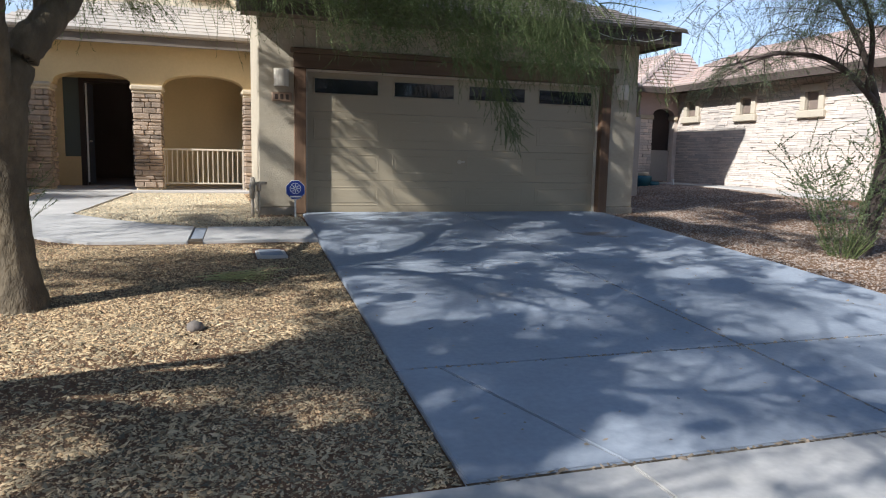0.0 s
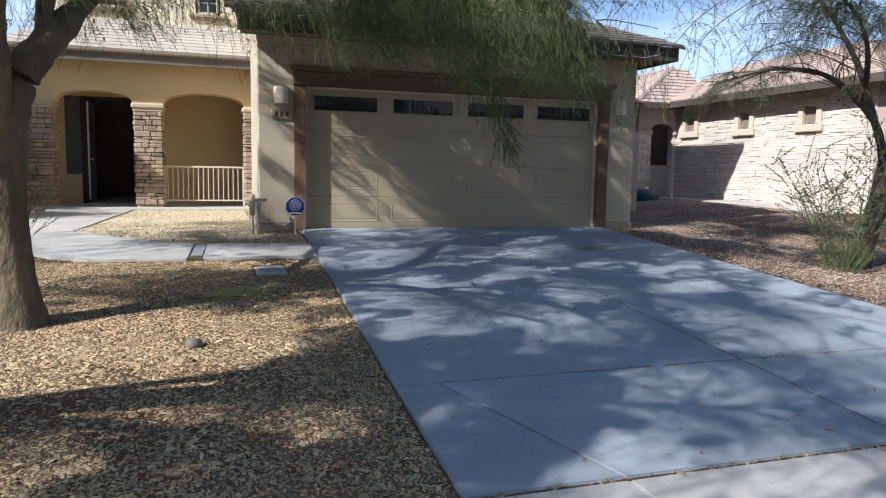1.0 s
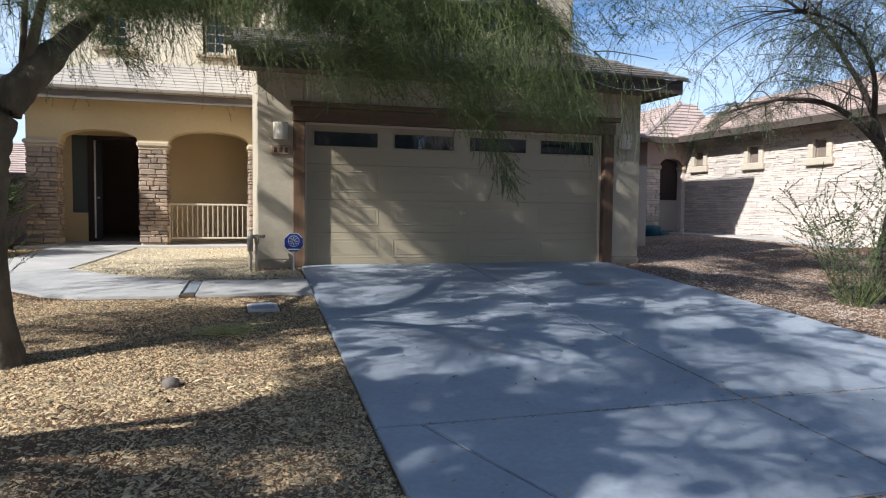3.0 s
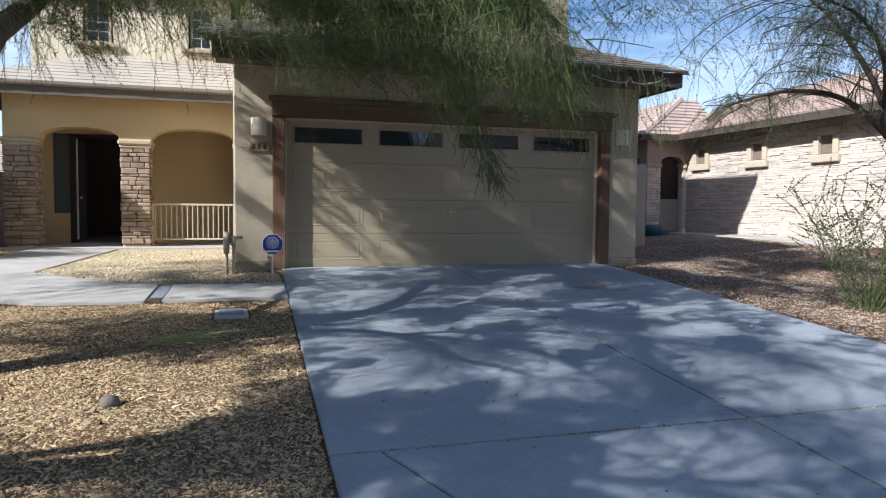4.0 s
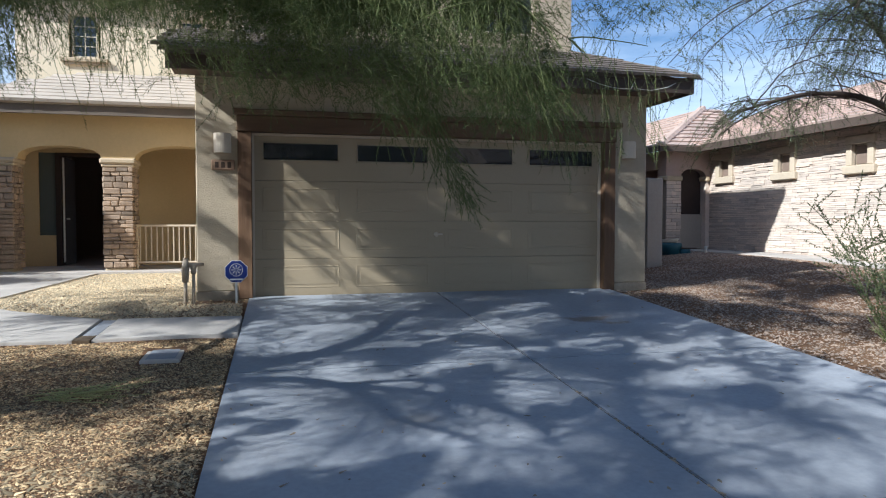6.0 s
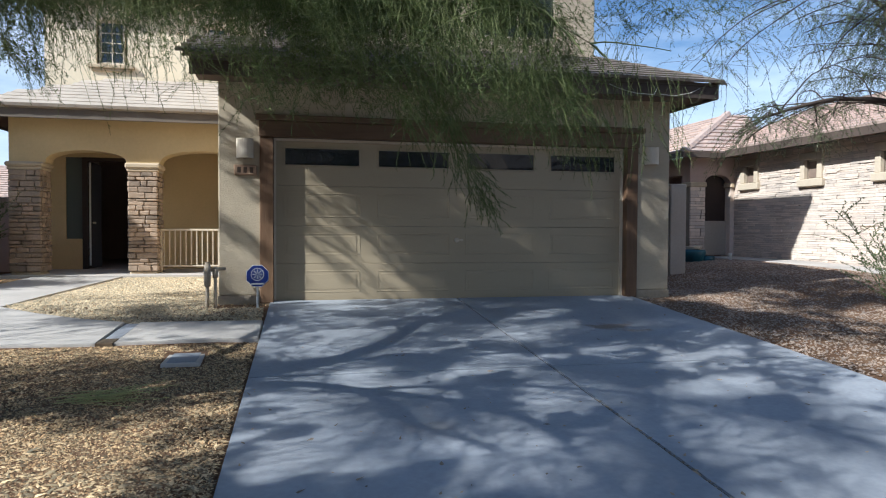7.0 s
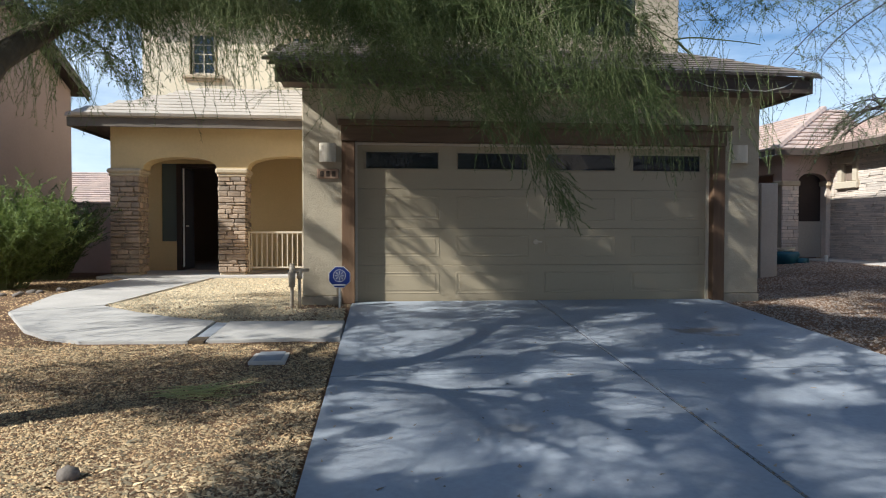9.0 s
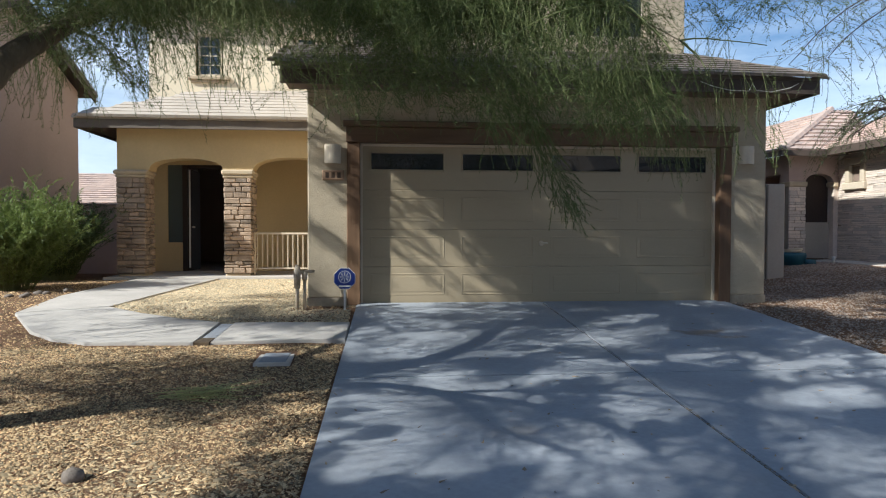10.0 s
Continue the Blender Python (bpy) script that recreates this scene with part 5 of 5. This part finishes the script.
for (x, y, z0, n, l) in ((-0.13, -3.0, 2.62, 16, 0.5), (2.16, -3.9, 2.4, 22, 0.55), (2.7, -3.6, 2.3, 26, 0.75), (1.2, -3.5, 2.5, 18, 0.6), (0.6, -3.6, 2.6, 16, 0.5), (3.1, -3.5, 2.4, 18, 0.6),
                         (-1.6, -3.4, 2.7, 14, 0.6), (-2.1, -2.8, 2.9, 10, 0.7), (-1.2, -2.4, 2.9, 8, 0.7)):
    for k in range(n):
        lg.shoot((x + rng.gauss(0, 0.16), y + rng.gauss(0, 0.16), z0 + rng.uniform(0, 0.35)), (rng.gauss(0, 0.3), rng.gauss(0, 0.3), -1), l * rng.uniform(0.5, 1.15), 0.04, 0.034, 0.006, 0.015, bare=0.02, spread=0.7)
for k in range(640):
    x0, y0 = -0.9 + 4.2 * rng.random() ** 0.75, rng.uniform(-4.3, -2.7)
    if noise.noise(Vector((x0 * 1.3, y0 * 1.3, 7.0))) < -0.12:
        continue
    top = 2.85 - 0.28 * max(0.0, x0 - 1.2)
    lg.shoot((x0, y0, rng.uniform(top - 0.4, top)), (0.25 + rng.gauss(0, 0.3), 0.1 + rng.gauss(0, 0.25), -1), rng.uniform(0.25, 0.5 + 0.12 * max(0, x0)), 0.05, 0.036, 0.0065, 0.016, bare=0.02, spread=0.75)
# the dense middle of the tassel, and its lower right flank
for k in range(780):
    right = k % 3 > 0
    x0, y0 = (rng.uniform(0.95, 2.5) if right else rng.uniform(-0.35, 1.2)), rng.uniform(-4.1, -3.1)
    if noise.noise(Vector((x0 * 1.5, y0 * 1.5, 5.0))) < -0.15:
        continue
    d0 = math.hypot(x0 - EYE_END.x, y0 - EYE_END.y)
    z0 = 0.95 + (rng.uniform(0.155, 0.235) if right else rng.uniform(0.20, 0.31)) * d0
    lg.shoot((x0, y0, z0), (0.5 + rng.gauss(0, 0.3), rng.gauss(0, 0.25), -0.8), rng.uniform(0.22, 0.55), 0.05, 0.034, 0.0062, 0.015, bare=0.02, spread=0.7)
# unseen skirt on the far side of the trunk, added so its shade falls on the gravel
for k in range(520):
    x0, y0 = rng.uniform(-5.6, -3.6), rng.uniform(-5.55, -4.75)
    if noise.noise(Vector((x0 * 1.2, y0 * 1.6, 9.0))) < -0.05:
        continue
    lg.shoot((x0, y0, rng.uniform(1.9, 3.3)), (rng.gauss(0, 0.3), rng.gauss(0, 0.3), -0.8), rng.uniform(0.4, 1.0), 0.04, 0.05, 0.012, 0.02, bare=0.02, spread=0.8)
# further strands out of view, added to dapple the gravel and walk with shade
for k in range(420):
    x0, y0 = rng.uniform(-7.4, -4.4), rng.uniform(-6.6, -3.6)
    if noise.noise(Vector((x0 * 0.9, y0 * 1.5, 12.0))) < 0.08:
        continue
    lg.shoot((x0, y0, rng.uniform(2.4, 3.6)), (rng.gauss(0, 0.4), rng.gauss(0, 0.3), -0.6), rng.uniform(0.4, 1.0), 0.04, 0.05, 0.012, 0.022, bare=0.02, spread=0.8)
for (x1, x2, y1, y2, z1, z2, n, cut) in ((-8.2, -5.0, -4.6, -1.8, 2.5, 3.7, 520, 0.06), (-5.0, -3.4, -7.5, -6.2, 2.5, 3.4, 180, -0.02)):
    for k in range(n):
        x0, y0 = rng.uniform(x1, x2), rng.uniform(y1, y2)
        if noise.noise(Vector((x0 * 0.9, y0 * 1.5, 15.0))) < cut:
            continue
        lg.shoot((x0, y0, rng.uniform(z1, z2)), (rng.gauss(0, 0.4), rng.gauss(0, 0.3), -0.6), rng.uniform(0.4, 1.0), 0.04, 0.055, 0.014, 0.024, bare=0.02, spread=0.8)
# tangled short growth that thickens the skirts
for k in range(1900):
    zone = k % 4
    x0 = (rng.uniform(-3.6, -0.6), rng.uniform(-0.7, 1.2), rng.uniform(-0.5, 1.4), rng.uniform(1.0, 2.7))[zone]
    y0 = rng.uniform(-4.2, -3.0)
    if noise.noise(Vector((x0 * 1.7, y0 * 1.7, 21.0))) < (0.0 if zone == 0 else -0.2):
        continue
    d0 = math.hypot(x0 - EYE_END.x, y0 - EYE_END.y)
    h0 = (rng.uniform(0.21, 0.34), rng.uniform(0.20, 0.33), rng.uniform(0.17, 0.30), rng.uniform(0.15, 0.235))[zone]
    a = rng.uniform(0, 2 * math.pi)
    lg.shoot((x0, y0, 0.95 + h0 * d0), (math.cos(a), math.sin(a), rng.uniform(-0.9, 0.5)), rng.uniform(0.2, 0.5), 0.09, 0.032, 0.0062, 0.014, bare=0.02, spread=0.85)
# fine sparse strands between the trunk and the main tassel
for k in range(760):
    x0, y0 = rng.uniform(-3.6, -0.5), rng.uniform(-4.3, -2.8)
    if noise.noise(Vector((x0 * 1.6, y0 * 1.6, 2.0))) < -0.02:
        continue
    top = 0.95 + 0.30 * math.hypot(x0 - EYE_END.x, y0 - EYE_END.y)
    lg.shoot((x0, y0, top + rng.uniform(-0.1, 0.5)), (0.35 + rng.gauss(0, 0.3), rng.gauss(0, 0.25), -0.9), rng.uniform(0.35, 1.05), 0.04, 0.026, 0.0055, 0.015, radius=0.0022, bare=0.02, spread=0.8)
# an unseen second tree of the kind by the street, added to shade the near drive and gravel
def low_b(p):
    return 2.3 + 0.5 * noise.noise(Vector((p.x, p.y, 4.0))) + 1.2 * smooth(-2.6, -1.6, p.x)


street_shade_tree, tg = weeping_tree(
    "weeping_tree", "unseen broad weeping tree by the street pavement, added for its shade", (-5.7, -7.3, ground_z(-5.7, -7.3)),
    [(-5.7, -7.3, -0.65), (-5.7, -7.3, 0.2), (-5.65, -7.35, 0.9), (-5.6, -7.4, 1.6)], 0.14,
    [([(-5.6, -7.4, 1.5), (-5.2, -8.2, 2.7), (-4.4, -9.2, 3.5), (-3.4, -9.9, 3.9)], 0.08, 1.1),
     ([(-5.6, -7.4, 1.5), (-4.7, -8.0, 2.5), (-3.4, -8.4, 3.0), (-2.58, -8.1, 3.3), (-2.77, -7.7, 3.61), (-2.89, -7.42, 3.84), (-2.92, -6.72, 4.2), (-2.87, -6.05, 4.56)], 0.155, 1.2),
     ([(-5.6, -7.4, 1.5), (-6.2, -8.5, 2.8), (-6.3, -9.7, 3.7), (-5.9, -10.8, 4.0)], 0.08, 0.9),
     ([(-5.6, -7.4, 1.5), (-5.3, -8.0, 3.2), (-4.7, -8.9, 4.4), (-4.0, -9.6, 5.0)], 0.07, 0.9)],
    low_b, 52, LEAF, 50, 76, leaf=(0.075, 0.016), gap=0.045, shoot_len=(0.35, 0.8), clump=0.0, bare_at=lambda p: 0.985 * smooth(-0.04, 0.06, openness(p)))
# the crown's unseen roof, added for its shade: short leafy sprays high over the yard, ragged with holes
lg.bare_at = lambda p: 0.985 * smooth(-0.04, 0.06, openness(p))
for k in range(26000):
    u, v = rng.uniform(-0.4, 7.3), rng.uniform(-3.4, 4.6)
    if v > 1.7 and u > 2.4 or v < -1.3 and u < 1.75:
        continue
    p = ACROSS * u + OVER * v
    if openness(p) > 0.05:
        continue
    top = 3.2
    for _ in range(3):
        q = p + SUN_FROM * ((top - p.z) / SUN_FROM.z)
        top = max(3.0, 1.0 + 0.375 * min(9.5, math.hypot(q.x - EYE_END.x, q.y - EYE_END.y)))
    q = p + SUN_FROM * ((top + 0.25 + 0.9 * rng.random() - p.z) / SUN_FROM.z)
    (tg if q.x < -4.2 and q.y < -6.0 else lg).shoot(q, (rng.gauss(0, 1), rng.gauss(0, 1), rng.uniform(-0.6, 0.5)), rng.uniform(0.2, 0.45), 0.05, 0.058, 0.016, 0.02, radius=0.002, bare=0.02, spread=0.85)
# thin outer growth out of view, added to fleck the bed before the porch with shade
for k in range(3600):
    u, v = rng.uniform(-2.0, 0.6), rng.uniform(-1.5, 0.2)
    p = ACROSS * u + OVER * v
    if noise.noise(Vector((u * 3.1, v * 3.1, 5.0))) + 0.5 * noise.noise(Vector((u * 7.0, v * 7.0, 1.0))) < 0.0:
        continue
    q = p + SUN_FROM * ((rng.uniform(3.7, 4.6) - p.z) / SUN_FROM.z)
    lg.shoot(q, (rng.gauss(0, 1), rng.gauss(0, 1), rng.uniform(-0.6, 0.4)), rng.uniform(0.15, 0.35), 0.05, 0.055, 0.014, 0.02, radius=0.002, bare=0.02, spread=0.85)
lg.bare_at = None
# the curtain of strands high before the upper storey
for k in range(620):
    x0, y0 = rng.uniform(-0.6, 2.3), rng.uniform(-4.1, -3.0)
    if noise.noise(Vector((x0 * 1.9, y0 * 1.9, 51.0))) < -0.12:
        continue
    d0 = math.hypot(x0 - EYE_END.x, y0 - EYE_END.y)
    lg.shoot((x0, y0, 0.95 + rng.uniform(0.29, 0.37) * d0), (0.35 + rng.gauss(0, 0.35), rng.gauss(0, 0.3), -0.8), rng.uniform(0.3, 0.6), 0.05, 0.034, 0.007, 0.014, bare=0.02, spread=0.8)
# lit strands on the far side of the trunk, before the gable wall
for k in range(300):
    x0, y0 = rng.uniform(-3.5, -2.45), rng.uniform(-2.9, -1.8)
    if noise.noise(Vector((x0 * 1.6, y0 * 1.6, 31.0))) < -0.15:
        continue
    lg.shoot((x0, y0, rng.uniform(2.5, 3.6)), (rng.gauss(0, 0.3), rng.gauss(0, 0.3), -0.9), rng.uniform(0.3, 0.75), 0.04, 0.034, 0.007, 0.014, bare=0.02, spread=0.8)
# airy outer sprays past the garage corner
for k in range(950):
    x0, y0 = rng.uniform(3.2, 5.9), rng.uniform(-2.9, -1.2)
    if noise.noise(Vector((x0 * 1.8, y0 * 1.8, 41.0))) < -0.05:
        continue
    d0 = math.hypot(x0 - EYE_END.x, y0 - EYE_END.y)
    a = rng.uniform(0, 2 * math.pi)
    lg.shoot((x0, y0, 0.95 + rng.uniform(0.27, 0.40) * d0), (math.cos(a), math.sin(a), rng.uniform(-1.0, 0.2)), rng.uniform(0.25, 0.6), 0.07, 0.032, 0.0075, 0.017, bare=0.02, spread=0.85)
lg.build(left_tree, TWIG, LEAF)
tg.build(street_shade_tree, TWIG, LEAF)
# a small green sucker on the trunk
sg = Greens(9)
for k in range(9):
    sg.shoot((-2.66, -4.64, 0.30 + 0.03 * k), (0.7 + rng.gauss(0, 0.3), rng.gauss(0, 0.3), 0.9), rng.uniform(0.18, 0.42), 0.02, 0.03, 0.011, 0.014)
sg.build(left_tree, TWIG, LEAF_SKYLIT, "sucker_twigs", "sucker_leaves")

# tree on the far side of the drive, with its trunk bent over
low_c = low_canopy(0.105, 0.25, 5)
right_tree, rg = weeping_tree(
    "weeping_tree", "bent dark-barked weeping tree beside the driveway", (6.85, -3.55, ground_z(6.85, -3.55)),
    [(6.82, -3.55, -0.36), (6.88, -3.55, -0.1), (7.05, -3.52, 0.35), (7.20, -3.5, 0.8), (7.22, -3.5, 1.15)], 0.14,
    [([(7.22, -3.5, 1.0), (7.02, -3.5, 1.55), (6.76, -3.5, 1.82), (6.35, -3.48, 2.10), (5.9, -3.45, 2.24), (5.3, -3.4, 2.22), (4.7, -3.3, 2.05)], 0.065, 1.1),
     ([(6.95, -3.5, 1.66), (6.7, -3.4, 2.4), (6.2, -3.2, 3.2), (5.5, -3.0, 3.7)], 0.055, 0.9),
     ([(7.22, -3.5, 1.05), (7.5, -3.4, 1.9), (8.1, -3.2, 2.8), (8.9, -3.0, 3.4)], 0.07, 0.9),
     ([(7.15, -3.55, 1.2), (7.0, -4.3, 2.2), (6.4, -5.4, 3.1), (5.4, -6.2, 3.4), (4.4, -6.6, 3.3)], 0.055, 0.45),
     ([(6.76, -3.5, 1.82), (6.3, -3.9, 2.5), (5.6, -4.2, 2.9), (4.7, -4.4, 3.0)], 0.04, 0.9)],
    low_c, 63, LEAF_SKYLIT, 36, 38, leaf=(0.034, 0.0068), gap=0.017, reach=(0.6, 1.8), shoot_len=(0.35, 0.9), bark=BARK_DARK, clump=0.05, twig_r=0.006)
rg.build(right_tree, BARK_DARK, LEAF_SKYLIT)


def shrub(name, label, base, stems, height, spread, leaf_len, leaf_w, gap, mat, seed, bare=0.1, side=3, stem_r=0.004, lean=(0, 0)):
    r = random.Random(seed)
    ob = empty(name, label, "shrub", "yard shrubs", at=base)
    g = Greens(seed)
    for i in range(stems):
        a, t = r.uniform(0, 2 * math.pi), math.sqrt(r.random())
        p = (base[0] + math.cos(a) * spread * 0.35 * t, base[1] + math.sin(a) * spread * 0.35 * t, base[2] - 0.02)
        way = (math.cos(a) * spread * t / height + lean[0], math.sin(a) * spread * t / height + lean[1], 1.0)
        pts = g.shoot(p, way, height * r.uniform(0.6, 1.08), 0.012, leaf_len, leaf_w, gap, radius=stem_r, bare=bare)
        for k in range(side):
            q = pts[r.randrange(len(pts) // 3, len(pts))]
            g.shoot(q, (r.gauss(0, 1), r.gauss(0, 1), r.uniform(0.3, 1.2)), height * r.uniform(0.15, 0.32), 0.0, leaf_len, leaf_w, gap, bare=0.05)
    g.build(ob, TWIG, mat, "stem_growth", "foliage")
    return ob


shrub("shrub", "thin straggling shrub of bare twigs and small leaves", (6.50, -3.65, ground_z(6.5, -3.65)), 26, 1.9, 0.8, 0.036, 0.017, 0.017, LEAF_SKYLIT, 5, bare=0.16, side=6, stem_r=0.003, lean=(-0.05, 0))
shrub("shrub", "low tuft at the tree's foot, darkened as in shade", (6.35, -3.75, ground_z(6.35, -3.75)), 50, 0.5, 0.4, 0.035, 0.010, 0.022, LEAF_SHADED, 6, bare=0.1, side=2)
shrub("bush", "dense bright green feathery bush, partly sunlit", (-5.65, 2.7, 0), 330, 1.66, 0.95, 0.07, 0.018, 0.016, LEAF_BUSH, 7, bare=0.1, side=4)
shrub("bush", "dense dark green bush by the wall, shade in its leaf colour", (-5.85, 5.0, 0), 260, 1.6, 0.72, 0.07, 0.018, 0.018, LEAF_SHADED, 8, bare=0.1, side=4)

# straw and cut twigs on the gravel
hay = Greens(15)
for k in range(34):
    a = rng.gauss(0.05, 0.3)
    x, y = -1.25 + rng.gauss(0, 0.12), -3.98 + rng.gauss(0, 0.06)
    hay.shoot((x, y, ground_z(x, y) + 0.03 + rng.uniform(0, 0.03)), (math.cos(a), math.sin(a) * 0.6, 0.06), rng.uniform(0.2, 0.6), 0.01, 0.035, 0.006, 0.03, radius=0.0024)
pile = empty("cut_twigs", "pale dry green twigs lying on the gravel", "twigs", at=(-1.1, -3.95, ground_z(-1.1, -3.95)))
hay.build(pile, STRAW, STRAW, "dry_straw", "dry_foliage")


# ---- stones and litter ----
def rock(x, y, size, seed, label):
    r = random.Random(seed)
    bm = bmesh.new()
    bmesh.ops.create_icosphere(bm, subdivisions=2, radius=1.0)
    z = ground_z(x, y)
    for v in bm.verts:
        k = 1 + 0.22 * noise.noise(v.co * 1.3 + Vector((seed, 0, 0)))
        v.co = Vector((v.co.x * size[0] * k, v.co.y * size[1] * k, v.co.z * size[2] * k + size[2] * 0.45)) + Vector((x, y, z))
    ob = part("rock", bm, ROCK, None, flat=False)
    tagged(ob, label, "rock", "yard rocks")
    return ob


rock(-1.46, -5.40, (0.062, 0.055, 0.05), 1, "rounded grey rock lying on the gravel")
for i in range(16):
    rock(-5.6 + i * 0.075 + rng.uniform(-0.12, 0.12), -0.5 + i * 0.19 + rng.uniform(-0.2, 0.2), (rng.uniform(0.04, 0.09), rng.uniform(0.04, 0.09), rng.uniform(0.03, 0.055)), 10 + i, "brown grey rock edging the shrub bed")


def scatter(name, label, n, region, density, size, flat, mat, seed, long=1.0):
    """Many small stones in one mesh, each a squashed eight-sided grain turned at random."""
    rs = np.random.RandomState(seed)
    x0, x1, y0, y1 = region
    xs, ys = rs.uniform(x0, x1, n), rs.uniform(y0, y1, n)
    keep = np.array([density(x, y) > rs.rand() for x, y in zip(xs, ys)])
    xs, ys = xs[keep], ys[keep]
    m = len(xs)
    zs = np.array([ground_z(x, y) for x, y in zip(xs, ys)])
    s = size * rs.lognormal(0, 0.3, m)
    a, tilt = rs.uniform(0, 2 * np.pi, m), rs.normal(0, 0.3, m)
    unit = np.array([(1, 0, -0.5), (0.1, 0.8, -0.4), (-1, 0.1, -0.5), (0, -0.8, -0.5), (0.15, 0.1, 1)], float)
    jit = 1 + rs.uniform(-0.3, 0.3, (m, 5, 3))
    v = unit[None] * jit * s[:, None, None]
    v[:, :, 0] *= long
    v[:, :, 2] *= flat
    v[:, :, 2] += v[:, :, 0] * np.sin(tilt)[:, None]
    c, sn = np.cos(a)[:, None], np.sin(a)[:, None]
    vx, vy = v[:, :, 0] * c - v[:, :, 1] * sn, v[:, :, 0] * sn + v[:, :, 1] * c
    v = np.stack([vx + xs[:, None], vy + ys[:, None], v[:, :, 2] + zs[:, None] + (s * flat * 0.45)[:, None]], 2).reshape(-1, 3)
    tri = np.array([(0, 1, 4), (1, 2, 4), (2, 3, 4), (3, 0, 4)])
    f = (tri[None] + (np.arange(m) * 5)[:, None, None]).reshape(-1, 3)
    mesh = bpy.data.meshes.new(name)
    mesh.vertices.add(len(v))
    mesh.vertices.foreach_set("co", v.ravel())
    mesh.loops.add(len(f) * 3)
    mesh.loops.foreach_set("vertex_index", f.ravel())
    mesh.polygons.add(len(f))
    mesh.polygons.foreach_set("loop_start", np.arange(len(f)) * 3)
    mesh.update(calc_edges=True)
    mesh.materials.append(mat)
    return tagged(new(name, mesh), label, "gravel", kind="stuff")


def on_walk(x, y):
    if -4.4 < x < -2.75 and y > -0.6:
        return x > -4.05 - 0.05 * y and x < -3.05 + 0.06 * y
    if -4.0 < x < -0.05 and -2.26 < y < -0.1:
        top = -1.27 if x > -1.5 else -1.27 + (-1.5 - x) * 0.66
        bottom = -2.24 if x > -2.62 else -2.2 + (-2.62 - x) * 1.15
        return bottom < y < top
    return -0.9 < x < -0.53 and -3.1 < y < -2.52


def patchy(x, y, k=1.0):
    return 0.55 + 0.9 * noise.noise(Vector((x * 0.55, y * 0.55, 3.0))) + 0.45 * noise.noise(Vector((x * 2.1, y * 2.1, 8.0)))


def left_yard(x, y):
    if x > left_edge(y) - 0.015 or on_walk(x, y):
        return 0
    return max(0.30, min(1.0, patchy(x, y) + 0.42))


def island_bed(x, y):
    return 0 if x > -0.66 and y > -0.4 else left_yard(x, y)


def side_yard(x, y):
    if x < right_edge(max(y, -7.9)) + 0.02 or (10.05 < x < 10.85) or (y > -0.16 and x < 5.56):
        return 0
    return max(0.45, min(1.0, patchy(x, y) + 0.4))


scatter("gravel", "tan and cream decorative gravel over brown soil", 105000, (-5.5, 0.0, -7.88, -2.2), left_yard, 0.0076, 0.6, PEBBLE, 1, long=1.35)
scatter("gravel", "tan decorative gravel between walk and shrubs", 30000, (-6.5, 0.0, -2.2, 5.0), left_yard, 0.0105, 0.6, PEBBLE, 2, long=1.3)
scatter("gravel", "pale straw-coloured gravel between walk and house", 60000, (-3.2, -0.1, -1.2, 5.0), island_bed, 0.0125, 0.6, PEBBLE_PALE, 7, long=1.3)
scatter("gravel", "greyish brown gravel in the side yard", 60000, (5.0, 10.9, -7.88, 6.0), side_yard, 0.0125, 0.5, PEBBLE_GREY, 3, long=1.3)
scatter("dry_chips", "dry straw-coloured bark chips among the gravel", 44000, (-5.0, 0.0, -7.88, -2.3), left_yard, 0.0076, 0.4, CHIP, 4, long=2.7)
scatter("dry_chips", "larger pale dry leaves and chips on the gravel", 5500, (-3.4, 0.0, -7.88, -5.2), left_yard, 0.0125, 0.35, CHIP, 8, long=2.1)
litter_at = lambda x, y: 0.25 if y > -3.5 else 0.6
litter = scatter("leaf_litter", "small dry leaves scattered on the concrete", 520, (-0.1, 5.0, -7.8, -0.1), litter_at, 0.011, 0.3, LITTER, 5, long=1.9)
litter.location.z = 0.02
joint_at = lambda x, y: 1.0 if abs(y + 6.5) < 0.02 or abs(x - 2.44) < 0.012 and y < -4.5 or abs(y + 7.91) < 0.025 else 0.0
jl = scatter("joint_litter", "dry leaf crumbs caught in the concrete joints", 26000, (-0.2, 5.0, -7.95, -3.0), joint_at, 0.012, 0.35, LITTER, 6, long=1.6)
jl.location.z = 0.016
filler = empty("joint_filler", "dark dirt filling the driveway joints", "joint", kind="structure")


def filler_strip(a, b, wide=0.012):
    (x0, y0), (x1, y1) = a, b
    d = Vector((x1 - x0, y1 - y0, 0)).normalized()
    s = Vector((-d.y, d.x, 0)) * wide
    v = [Vector((x, y, ground_z(x, y) + 0.010)) + k * s for x, y in (a, b) for k in (-1, 1)]
    raw("strip", v, [(0, 1, 3, 2)], JOINT, filler)


filler_strip((2.44, -0.1), (2.44, -7.9))
filler_strip((left_edge(-3.55), -3.55), (right_edge(-3.55), -3.55))
filler_strip((left_edge(-6.5), -6.5), (right_edge(-6.5), -6.5))
filler_strip((left_edge(-7.9), -7.91), (right_edge(-7.9), -7.91), 0.02)
filler_strip((0.06, -6.5), (0.58, -7.9))
